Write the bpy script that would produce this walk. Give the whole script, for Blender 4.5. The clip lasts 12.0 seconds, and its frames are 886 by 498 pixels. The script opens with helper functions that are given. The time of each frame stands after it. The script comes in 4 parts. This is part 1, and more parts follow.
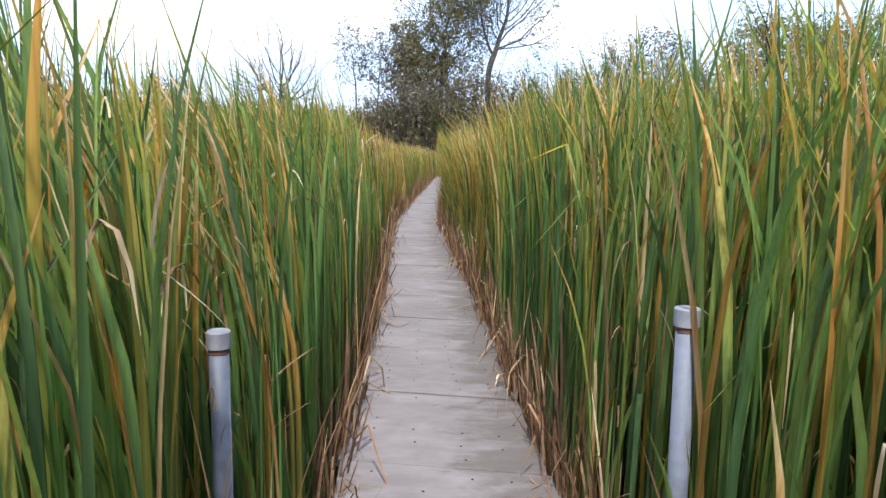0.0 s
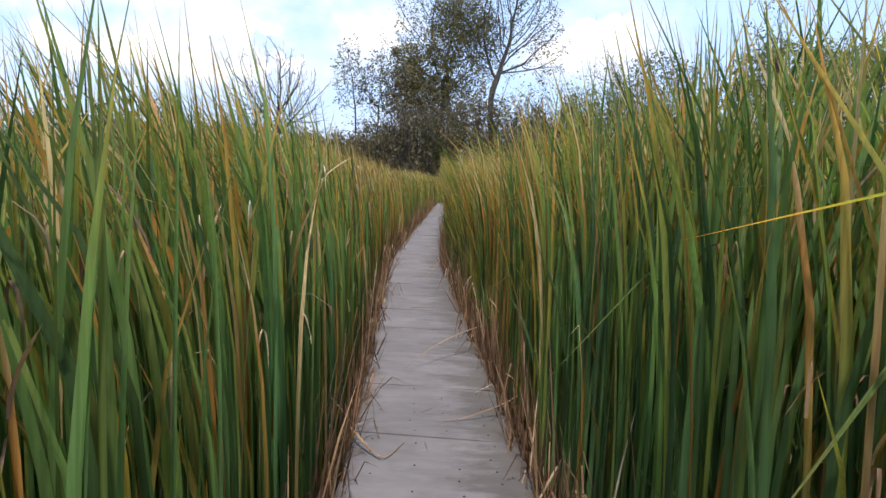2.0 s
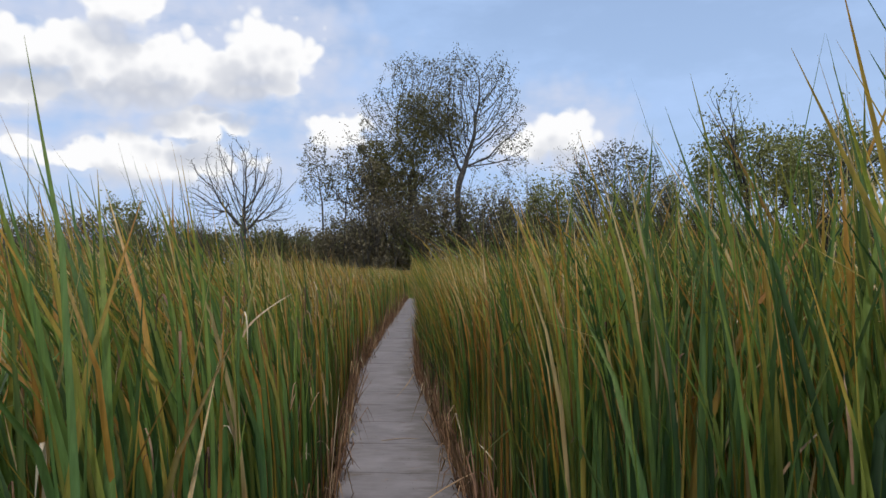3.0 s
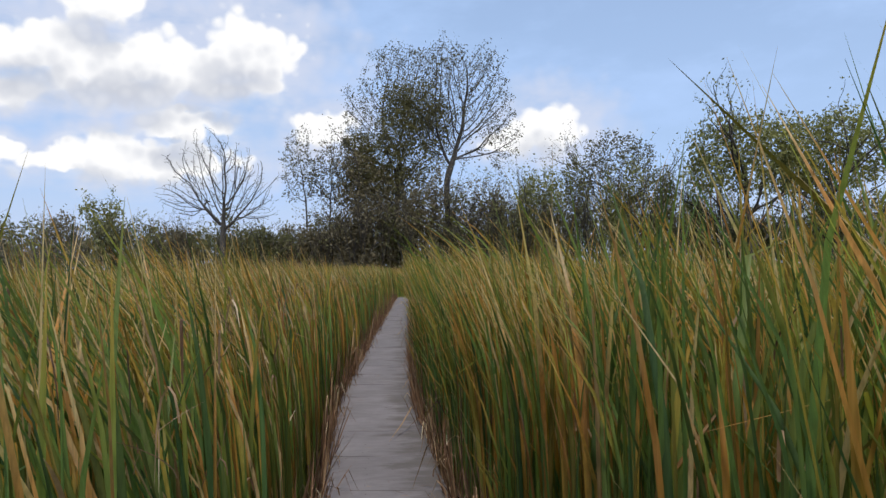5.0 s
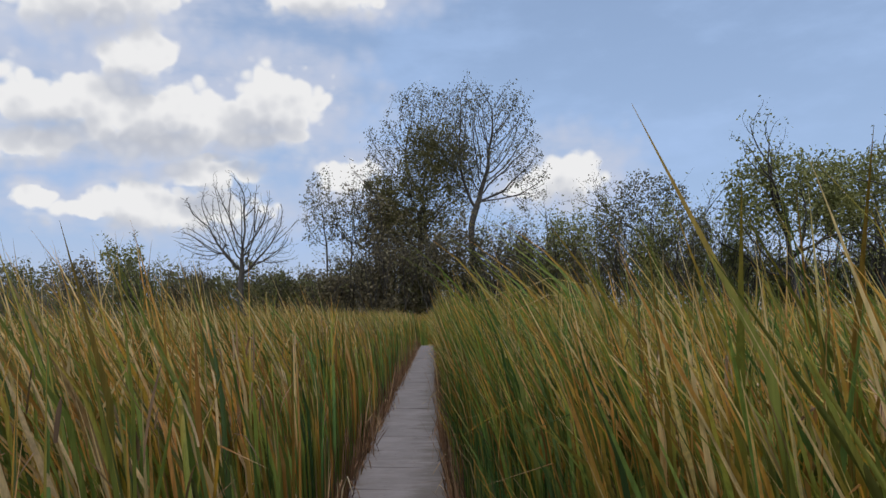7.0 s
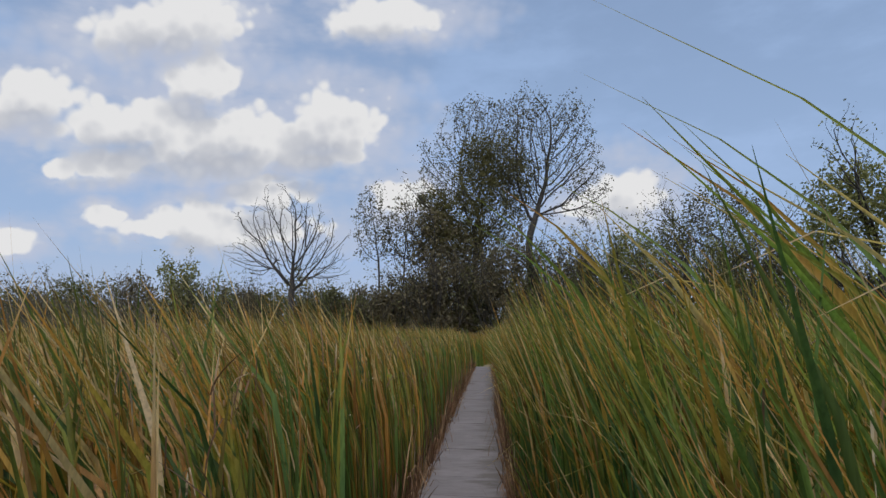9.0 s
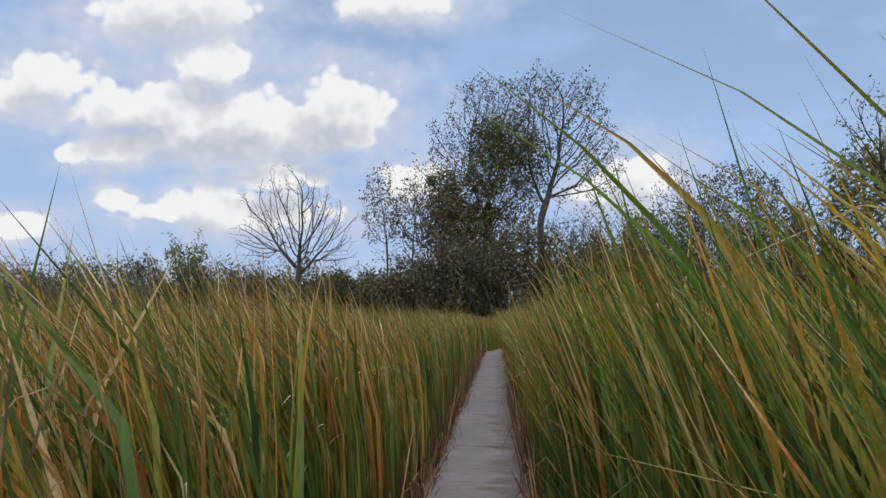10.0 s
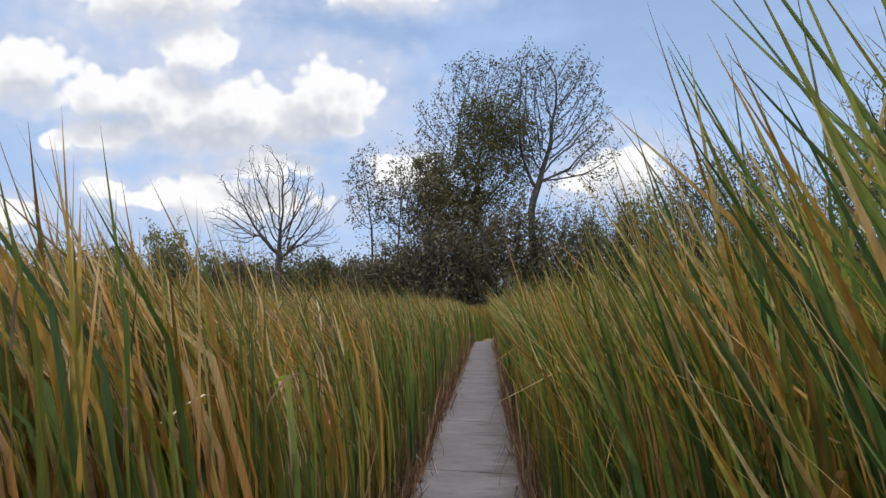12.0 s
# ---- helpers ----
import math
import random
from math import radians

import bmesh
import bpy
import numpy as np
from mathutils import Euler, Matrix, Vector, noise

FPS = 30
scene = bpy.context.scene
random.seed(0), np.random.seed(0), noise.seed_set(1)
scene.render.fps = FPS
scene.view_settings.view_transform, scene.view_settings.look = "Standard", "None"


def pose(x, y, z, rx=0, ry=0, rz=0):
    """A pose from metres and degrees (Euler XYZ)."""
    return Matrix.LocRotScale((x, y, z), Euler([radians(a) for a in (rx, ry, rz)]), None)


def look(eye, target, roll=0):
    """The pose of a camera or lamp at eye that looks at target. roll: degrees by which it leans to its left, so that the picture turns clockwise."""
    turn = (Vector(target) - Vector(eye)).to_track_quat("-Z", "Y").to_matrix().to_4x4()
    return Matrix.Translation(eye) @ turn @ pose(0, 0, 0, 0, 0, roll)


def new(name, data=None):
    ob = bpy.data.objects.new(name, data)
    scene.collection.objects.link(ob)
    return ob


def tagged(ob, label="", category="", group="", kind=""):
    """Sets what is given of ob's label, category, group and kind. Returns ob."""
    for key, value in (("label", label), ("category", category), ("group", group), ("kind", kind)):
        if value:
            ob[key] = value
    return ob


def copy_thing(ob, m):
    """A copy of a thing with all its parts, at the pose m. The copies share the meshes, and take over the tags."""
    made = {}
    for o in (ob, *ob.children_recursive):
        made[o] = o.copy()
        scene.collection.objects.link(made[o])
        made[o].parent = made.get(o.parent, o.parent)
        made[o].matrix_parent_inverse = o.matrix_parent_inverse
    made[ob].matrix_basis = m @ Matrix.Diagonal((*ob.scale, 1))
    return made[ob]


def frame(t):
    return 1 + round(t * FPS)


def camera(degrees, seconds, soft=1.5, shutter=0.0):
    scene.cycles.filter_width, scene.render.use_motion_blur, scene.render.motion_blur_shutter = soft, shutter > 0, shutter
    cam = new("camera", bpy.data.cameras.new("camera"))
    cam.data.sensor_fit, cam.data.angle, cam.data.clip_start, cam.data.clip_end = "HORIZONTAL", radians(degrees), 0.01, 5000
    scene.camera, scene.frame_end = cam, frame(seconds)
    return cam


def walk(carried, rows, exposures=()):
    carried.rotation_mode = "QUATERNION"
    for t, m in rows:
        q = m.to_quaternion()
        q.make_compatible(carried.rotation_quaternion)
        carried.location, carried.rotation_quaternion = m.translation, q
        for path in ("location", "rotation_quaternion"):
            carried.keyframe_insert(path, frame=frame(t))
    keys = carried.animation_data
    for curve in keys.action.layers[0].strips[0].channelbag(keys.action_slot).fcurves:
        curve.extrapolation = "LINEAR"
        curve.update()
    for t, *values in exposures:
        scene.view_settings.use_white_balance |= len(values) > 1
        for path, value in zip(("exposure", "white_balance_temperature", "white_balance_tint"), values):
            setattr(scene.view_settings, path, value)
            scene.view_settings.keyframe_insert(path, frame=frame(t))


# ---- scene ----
# ---------------------------------------------------------------- camera
cam = camera(65.7, 12.0, soft=1.5)
PATH = [
    (0.0, 0.039, -1.200, 1.500, 0.24, -7.75, -1.70),
    (0.5, 0.021, -0.658, 1.500, -0.20, -8.50, -2.01),
    (1.0, 0.004, -0.117, 1.500, -2.63, -10.75, -1.47),
    (1.5, -0.016, 0.425, 1.500, 0.10, -7.30, -1.47),
    (2.0, -0.036, 0.967, 1.560, 0.27, -5.70, -2.12),
    (2.5, -0.057, 1.508, 1.660, -2.36, -0.98, -0.79),
    (3.0, -0.077, 2.050, 1.740, -2.27, 1.96, -0.11),
    (5.0, -0.170, 4.525, 1.780, -3.30, 1.63, 0.84),
    (5.5, -0.193, 5.144, 1.775, -2.48, 2.39, 2.18),
    (6.0, -0.216, 5.763, 1.770, -1.71, 5.15, 1.62),
    (6.5, -0.239, 6.381, 1.765, -1.85, 5.54, 0.68),
    (7.0, -0.263, 7.000, 1.760, -1.44, 5.53, 0.76),
    (9.0, -0.360, 9.600, 1.720, 3.02, 7.16, 0.07),
    (9.5, -0.383, 10.217, 1.713, 3.44, 7.31, 0.05),
    (10.0, -0.406, 10.833, 1.707, 3.82, 5.84, -0.08),
    (10.5, -0.429, 11.450, 1.700, 5.24, 6.69, -0.45),
    (11.0, -0.450, 12.067, 1.673, 4.82, 6.44, -0.85),
    (11.5, -0.448, 12.683, 1.647, 3.59, 5.35, -0.34),
    (12.0, -0.447, 13.300, 1.620, 2.85, 4.98, -0.23),
]
EXPOSURES = [(0.0, 1.42), (0.5, 1.22), (1.0, 2.0), (1.2, 2.0), (1.5, 1.68), (2.0, 0.80), (2.5, 0.40), (3.0, 0.10), (5.0, 0.15), (5.5, 0.02), (7.0, -0.12), (9.0, -0.25), (9.5, -0.2), (10.0, -0.05), (10.5, 0.05), (11.0, -0.08), (11.5, 0.08), (12.0, 0.1)]
walk(cam, [(t, pose(x, y, z, 90 + p, r, w)) for t, x, y, z, w, p, r in PATH], EXPOSURES)

# ---------------------------------------------------------------- sky, clouds, sun
SUN_ELEVATION, SUN_AZIMUTH = 60.0, 184.0      # azimuth: degrees to the right of straight ahead (+y)
SKY_STRENGTH, SUN_STRENGTH = 0.115, 2.5
CLOUD_LIGHT = 0.92

world = bpy.data.worlds.new("sky")
scene.world = world
world.use_nodes = True


def nodes_of(tree):
    """Shortcuts for building a node tree."""
    def add(kind, **inputs):
        n = tree.nodes.new(kind)
        for key, value in inputs.items():
            n.inputs[key.replace("_", " ")].default_value = value
        return n

    def plug(value, socket):
        if isinstance(value, bpy.types.NodeSocket):
            tree.links.new(value, socket)
        else:
            socket.default_value = value

    def maths(op, a, b=0.0, c=None, clamp=False):
        n = tree.nodes.new("ShaderNodeMath")
        n.operation, n.use_clamp = op, clamp
        plug(a, n.inputs[0]), plug(b, n.inputs[1])
        if c is not None:
            plug(c, n.inputs[2])
        return n.outputs[0]

    def mix(fac, a, b, blend="MIX"):
        n = tree.nodes.new("ShaderNodeMix")
        n.data_type, n.blend_type = "RGBA", blend
        plug(fac, n.inputs[0]), plug(a, n.inputs[6]), plug(b, n.inputs[7])
        return n.outputs[2]

    def steps(value, low, high, a=0.0, b=1.0, smooth=True):
        n = tree.nodes.new("ShaderNodeMapRange")
        n.interpolation_type = "SMOOTHSTEP" if smooth else "LINEAR"
        plug(value, n.inputs[0])
        for k, q in zip((1, 2, 3, 4), (low, high, a, b)):
            n.inputs[k].default_value = q
        return n.outputs[0]

    def grain(vector, scale, detail=4.0, rough=0.55, stretch=None):
        if stretch:
            m = tree.nodes.new("ShaderNodeMapping")
            m.inputs["Scale"].default_value = stretch
            tree.links.new(vector, m.inputs[0])
            vector = m.outputs[0]
        n = tree.nodes.new("ShaderNodeTexNoise")
        n.inputs["Scale"].default_value, n.inputs["Detail"].default_value, n.inputs["Roughness"].default_value = scale, detail, rough
        tree.links.new(vector, n.inputs["Vector"])
        return n
    return add, plug, maths, mix, steps, grain


def build_sky(tree):
    add, plug, maths, mix, steps, grain = nodes_of(tree)
    tree.nodes.clear()
    sky = tree.nodes.new("ShaderNodeTexSky")
    sky.sky_type, sky.sun_disc = "NISHITA", False
    sky.sun_elevation, sky.sun_rotation = radians(SUN_ELEVATION), radians(SUN_AZIMUTH)
    sky.air_density, sky.dust_density, sky.ozone_density = 1.0, 1.6, 1.2
    blue = mix(1.0, sky.outputs[0], (SKY_STRENGTH,) * 3 + (1,), "MULTIPLY")
    way = tree.nodes.new("ShaderNodeTexCoord").outputs["Generated"]
    split = tree.nodes.new("ShaderNodeSeparateXYZ")
    tree.links.new(way, split.inputs[0])
    x, y, z = split.outputs
    ahead = maths("MAXIMUM", y, 0.05)
    u, v = maths("DIVIDE", x, ahead), maths("DIVIDE", z, ahead)
    wisps, curls = grain(way, 11.0, 3.0, 0.5), grain(way, 34.0, 7.0, 0.62)
    shift, curl = tree.nodes.new("ShaderNodeSeparateColor"), tree.nodes.new("ShaderNodeSeparateColor")
    tree.links.new(wisps.outputs["Color"], shift.inputs[0])
    tree.links.new(curls.outputs["Color"], curl.inputs[0])

    def stir(value, k, wide, tight):
        value = maths("ADD", value, maths("MULTIPLY", maths("SUBTRACT", shift.outputs[k], 0.5), wide))
        return maths("ADD", value, maths("MULTIPLY", maths("SUBTRACT", curl.outputs[k], 0.5), tight))
    u, v = stir(u, 0, 0.028, 0.022), stir(v, 1, 0.020, 0.018)
    # cumulus heads and bases: across, up, half width, half height
    heads = [(-.492, .487, .132, .047), (-.691, .372, .074, .048), (-.745, .350, .055, .032), (-.424, .393, .063, .041),
             (-.358, .311, .062, .045), (-.227, .311, .076, .067), (-.287, .287, .052, .040), (-.481, .286, .043, .034),
             (-.646, .255, .036, .018), (-.561, .265, .085, .027), (-.392, .265, .125, .027), (-.252, .265, .098, .018),
             (-.53, .325, .14, .045), (-.40, .30, .17, .045), (-.36, .16, .13, .03), (-.427, .175, .054, .030), (-.564, .181, .036, .018), (-.475, .163, .079, .019),
             (-.316, .213, .069, .026), (-.314, .233, .017, .008), (-.114, .206, .044, .029), (.222, .206, .058, .039),
             (.168, .186, .041, .024), (-.142, .487, .090, .032), (-.723, .143, .054, .023)]
    billows = []
    for scale in (24.0, 60.0):
        cells = tree.nodes.new("ShaderNodeTexVoronoi")
        cells.feature = "SMOOTH_F1"
        cells.inputs["Scale"].default_value, cells.inputs["Smoothness"].default_value = scale, 0.35
        tree.links.new(way, cells.inputs["Vector"])
        billows.append(maths("SUBTRACT", 0.42, cells.outputs["Distance"]))
    billow = maths("ADD", maths("MULTIPLY", billows[0], 0.75), maths("MULTIPLY", billows[1], 0.5))

    def thickness(du, dv):
        best = None
        for cu, cv, ru, rv in heads:
            a = maths("DIVIDE", maths("SUBTRACT", u, cu - du), ru)
            b = maths("DIVIDE", maths("SUBTRACT", v, cv - dv), rv)
            r = maths("SQRT", maths("ADD", maths("MULTIPLY", a, a), maths("MULTIPLY", b, b)))
            e = maths("SUBTRACT", 1.0, r)
            best = e if best is None else maths("SMOOTH_MAX", best, e, 0.12)
        return maths("ADD", maths("ADD", best, 0.10), billow)
    here, above = thickness(0, 0), thickness(0.012, 0.045)
    # crisp heads, undersides that thin out
    edge = steps(maths("SUBTRACT", above, here), -0.1, 0.5)
    cover_here = mix(edge, steps(here, -0.12, 0.22), maths("MULTIPLY", steps(here, -0.55, 0.45), 0.8))
    # behind and overhead: scattered cloud of the same kind
    far = grain(way, 3.0, 7.0, 0.6)
    scattered = maths("MULTIPLY", steps(far.outputs["Fac"], 0.50, 0.66), steps(y, 0.55, 0.2))
    cover = maths("MAXIMUM", cover_here, scattered)
    cover = maths("MULTIPLY", cover, steps(z, -0.02, 0.03))
    shade = maths("MULTIPLY", steps(above, -0.10, 0.75), steps(billow, 0.25, -0.25, 0.7, 1.0))
    white = mix(shade, (CLOUD_LIGHT, CLOUD_LIGHT, CLOUD_LIGHT * 1.01, 1), (CLOUD_LIGHT * .60, CLOUD_LIGHT * .63, CLOUD_LIGHT * .71, 1))
    haze = maths("ADD", maths("MULTIPLY", steps(z, 0.6, -0.02), 0.35), 0.48)
    veil = grain(way, 5.0, 5.0, 0.6, (1, 1, 2.5))
    haze = maths("ADD", haze, maths("MULTIPLY", steps(veil.outputs["Fac"], 0.42, 0.75), 0.25), clamp=True)
    blue = mix(haze, blue, (CLOUD_LIGHT * .46, CLOUD_LIGHT * .64, CLOUD_LIGHT * .98, 1))
    soft = maths("MULTIPLY", maths("MULTIPLY", steps(here, -1.6, 0.0), 0.8), steps(veil.outputs["Fac"], 0.28, 0.55))
    low = maths("MULTIPLY", steps(z, 0.16, -0.01), 0.6)
    blue = mix(maths("MAXIMUM", soft, low), blue, (CLOUD_LIGHT * .66, CLOUD_LIGHT * .71, CLOUD_LIGHT * .86, 1))
    colour = mix(cover, blue, white)
    bg = tree.nodes.new("ShaderNodeBackground")
    plug(colour, bg.inputs[0])
    out = tree.nodes.new("ShaderNodeOutputWorld")
    tree.links.new(bg.outputs[0], out.inputs[0])


build_sky(world.node_tree)

sun = new("sun", bpy.data.lights.new("sun", "SUN"))
sun.data.energy, sun.data.angle, sun.data.color = SUN_STRENGTH, radians(4.0), (1.0, 0.95, 0.87)
_e, _a = radians(SUN_ELEVATION), radians(SUN_AZIMUTH)
sun.matrix_world = look((math.sin(_a) * math.cos(_e) * 60, math.cos(_a) * math.cos(_e) * 60, math.sin(_e) * 60), (0, 0, 0))


# ---------------------------------------------------------------- materials
def material(name):
    m = bpy.data.materials.new(name)
    m.use_nodes = True
    t = m.node_tree
    t.nodes.clear()
    out = t.nodes.new("ShaderNodeOutputMaterial")
    return m, t, out


def ramp(tree, fac, stops):
    n = tree.nodes.new("ShaderNodeValToRGB")
    els = n.color_ramp.elements
    for k, (pos, col) in enumerate(stops):
        e = els[k] if k < 2 else els.new(pos)
        e.position, e.color = pos, (*col, 1)
    tree.links.new(fac, n.inputs[0])
    return n.outputs[0]


def blade_material(name, stops, through_light=0.52, rough=0.5, tip=0.46):
    """Leaf blades: the map's u is the blade's age, v the way from root to tip."""
    m, t, out = material(name)
    add, plug, maths, mix, steps, grain = nodes_of(t)
    uv = t.nodes.new("ShaderNodeUVMap")
    s = t.nodes.new("ShaderNodeSeparateXYZ")
    t.links.new(uv.outputs[0], s.inputs[0])
    geo = t.nodes.new("ShaderNodeNewGeometry")
    place = geo.outputs["Position"]
    blotch = grain(place, 6.0, 3.0, 0.6, (1, 1, .35)).outputs["Fac"]
    streak = grain(place, 120.0, 2.0, 0.6, (1, 1, .02)).outputs["Fac"]
    own = steps(geo.outputs["Random Per Island"], 0.0, 1.0, 0.1 * tip, 1.45 * tip, False)
    age = maths("ADD", s.outputs[0], maths("MULTIPLY", maths("POWER", s.outputs[1], 3.6), own))
    age = maths("ADD", age, maths("MULTIPLY", maths("SUBTRACT", blotch, 0.5), 0.42), clamp=True)
    col = ramp(t, age, stops)
    tone = maths("ADD", maths("MULTIPLY", geo.outputs["Random Per Island"], 1.15), 0.50)
    tone = maths("MULTIPLY", tone, steps(streak, 0.3, 0.7, 0.8, 1.15))
    col = mix(1.0, col, tone, "MULTIPLY")
    b = add("ShaderNodeBsdfPrincipled", Roughness=rough)
    b.inputs["Specular IOR Level"].default_value = 0.35
    plug(col, b.inputs["Base Color"])
    tr = t.nodes.new("ShaderNodeBsdfTranslucent")
    plug(mix(1.0, col, (1.6, 1.6, 0.75, 1), "MULTIPLY"), tr.inputs[0])
    mx = t.nodes.new("ShaderNodeMixShader")
    mx.inputs[0].default_value = through_light
    t.links.new(b.outputs[0], mx.inputs[1]), t.links.new(tr.outputs[0], mx.inputs[2])
    t.links.new(mx.outputs[0], out.inputs[0])
    return m


GREENS = [(0.0, (0.073, 0.147, 0.063)), (0.28, (0.122, 0.186, 0.056)), (0.5, (0.180, 0.186, 0.046)),
          (0.66, (0.30, 0.195, 0.048)), (0.82, (0.36, 0.170, 0.050)), (1.0, (0.42, 0.31, 0.18))]
STRAWS = [(0.0, (0.095, 0.05, 0.032)), (0.45, (0.165, 0.092, 0.055)), (0.8, (0.30, 0.20, 0.12)), (1.0, (0.52, 0.44, 0.32))]
M_CATTAIL = blade_material("cattail_leaf", GREENS)
M_STRAW = blade_material("dead_straw", STRAWS, 0.2, 0.7, 0.2)


def leaf_material(name, dark, light, rough=0.55, through_light=0.3):
    m, t, out = material(name)
    add, plug, maths, mix, steps, grain = nodes_of(t)
    geo = t.nodes.new("ShaderNodeNewGeometry")
    patch = grain(geo.outputs["Position"], 0.45, 3.0, 0.6).outputs["Fac"]
    fac = maths("ADD", maths("MULTIPLY", geo.outputs["Random Per Island"], 0.6), maths("MULTIPLY", steps(patch, 0.3, 0.7), 0.4))
    col = mix(fac, (*dark, 1), (*light, 1))
    b = add("ShaderNodeBsdfPrincipled", Roughness=rough)
    b.inputs["Specular IOR Level"].default_value = 0.12
    plug(col, b.inputs["Base Color"])
    tr = t.nodes.new("ShaderNodeBsdfTranslucent")
    plug(col, tr.inputs[0])
    mx = t.nodes.new("ShaderNodeMixShader")
    mx.inputs[0].default_value = through_light
    t.links.new(b.outputs[0], mx.inputs[1]), t.links.new(tr.outputs[0], mx.inputs[2])
    t.links.new(mx.outputs[0], out.inputs[0])
    return m


M_POPLAR = leaf_material("poplar_leaves", (0.07, 0.07, 0.043), (0.18, 0.172, 0.10))
M_VINE = leaf_material("vine_leaves", (0.08, 0.08, 0.034), (0.20, 0.18, 0.075))
M_WILLOW = leaf_material("willow_leaves", (0.115, 0.125, 0.042), (0.30, 0.30, 0.115))
M_SHRUB = leaf_material("shrub_leaves", (0.085, 0.09, 0.042), (0.22, 0.212, 0.10))
M_BROWNING = leaf_material("browning_leaves", (0.105, 0.09, 0.058), (0.24, 0.205, 0.125))


def bark_material(name, dark, light):
    m, t, out = material(name)
    add, plug, maths, mix, steps, grain = nodes_of(t)
    geo = t.nodes.new("ShaderNodeNewGeometry")
    fissure = grain(geo.outputs["Position"], 6.0, 6.0, 0.65, (1, 1, .25)).outputs["Fac"]
    b = add("ShaderNodeBsdfPrincipled", Roughness=0.9)
    plug(mix(steps(fissure, 0.35, 0.65), (*dark, 1), (*light, 1)), b.inputs["Base Color"])
    bump = add("ShaderNodeBump", Strength=0.6, Distance=0.05)
    t.links.new(fissure, bump.inputs["Height"])
    t.links.new(bump.outputs[0], b.inputs["Normal"])
    t.links.new(b.outputs[0], out.inputs[0])
    return m


M_BARK = bark_material("grey_bark", (0.028, 0.025, 0.022), (0.075, 0.067, 0.06))
M_DEADWOOD = bark_material("dead_wood", (0.07, 0.062, 0.055), (0.17, 0.155, 0.14))


def plank_material():
    m, t, out = material("weathered_planks")
    add, plug, maths, mix, steps, grain = nodes_of(t)
    geo = t.nodes.new("ShaderNodeNewGeometry")
    info = t.nodes.new("ShaderNodeObjectInfo")
    tex = t.nodes.new("ShaderNodeTexCoord")
    place = geo.outputs["Position"]
    fibre = grain(place, 9.0, 6.0, 0.65, (.45, 1.2, 1)).outputs["Fac"]
    fine = grain(place, 60.0, 4.0, 0.7, (.15, 1.6, 1)).outputs["Fac"]
    worn = grain(place, 1.6, 5.0, 0.6).outputs["Fac"]
    damp = grain(place, 2.6, 6.0, 0.7, (.55, 1.5, 1)).outputs["Fac"]
    col = mix(steps(fibre, 0.3, 0.7), (0.155, 0.140, 0.146, 1), (0.205, 0.186, 0.194, 1))
    col = mix(steps(fine, 0.35, 0.75, 0.0, 0.22), col, (0.13, 0.115, 0.117, 1))
    col = mix(steps(worn, 0.42, 0.7, 0.0, 0.55), col, (0.25, 0.230, 0.240, 1))
    s = t.nodes.new("ShaderNodeSeparateXYZ")
    t.links.new(tex.outputs["Object"], s.inputs[0])
    # algae and dirt that creep in from one side of the walk
    creep = maths("ADD", damp, maths("MULTIPLY", s.outputs[0], 0.50))
    col = mix(steps(creep, 0.52, 0.72, 0.0, 0.8), col, (0.095, 0.082, 0.075, 1))
    rim = maths("ADD", damp, maths("MULTIPLY", maths("ABSOLUTE", s.outputs[0]), 0.7))
    col = mix(steps(rim, 0.80, 0.95, 0.0, 0.7), col, (0.11, 0.083, 0.062, 1))
    col = mix(1.0, col, steps(info.outputs["Random"], 0.0, 1.0, 0.94, 1.04, False), "MULTIPLY")
    b = add("ShaderNodeBsdfPrincipled", Roughness=0.78)
    plug(col, b.inputs["Base Color"])
    bump = add("ShaderNodeBump", Strength=0.25, Distance=0.003)
    t.links.new(maths("ADD", fibre, maths("MULTIPLY", fine, 0.5)), bump.inputs["Height"])
    t.links.new(bump.outputs[0], b.inputs["Normal"])
    t.links.new(b.outputs[0], out.inputs[0])
    return m


M_PLANK = plank_material()
M_STRINGER = bark_material("dark_wet_timber", (0.04, 0.032, 0.026), (0.10, 0.08, 0.065))


def plain_material(name, col, rough, metal=0.0, wear=0.25, scale=18.0):
    m, t, out = material(name)
    add, plug, maths, mix, steps, grain = nodes_of(t)
    geo = t.nodes.new("ShaderNodeNewGeometry")
    spot = grain(geo.outputs["Position"], scale, 5.0, 0.65).outputs["Fac"]
    smear = grain(geo.outputs["Position"], scale * .25, 3.0, 0.6, (1, 1, .3)).outputs["Fac"]
    b = add("ShaderNodeBsdfPrincipled", Metallic=metal)
    tone = maths("MULTIPLY", steps(spot, 0.3, 0.7, 1 - wear, 1.0 + wear * .3), steps(smear, 0.3, 0.7, 1 - wear * .7, 1.0))
    plug(mix(1.0, (*col, 1), tone, "MULTIPLY"), b.inputs["Base Color"])
    plug(steps(spot, 0.3, 0.7, rough, min(1, rough + .25)), b.inputs["Roughness"])
    t.links.new(b.outputs[0], out.inputs[0])
    return m


M_PIPE = plain_material("grey_plastic_pipe", (0.14, 0.16, 0.215), 0.5)
M_CAP = plain_material("pale_plastic_cap", (0.27, 0.28, 0.33), 0.5)
M_NAIL = plain_material("rusty_nail", (0.05, 0.04, 0.04), 0.6, 0.3)
M_RUST = plain_material("rusty_band", (0.16, 0.075, 0.05), 0.75)

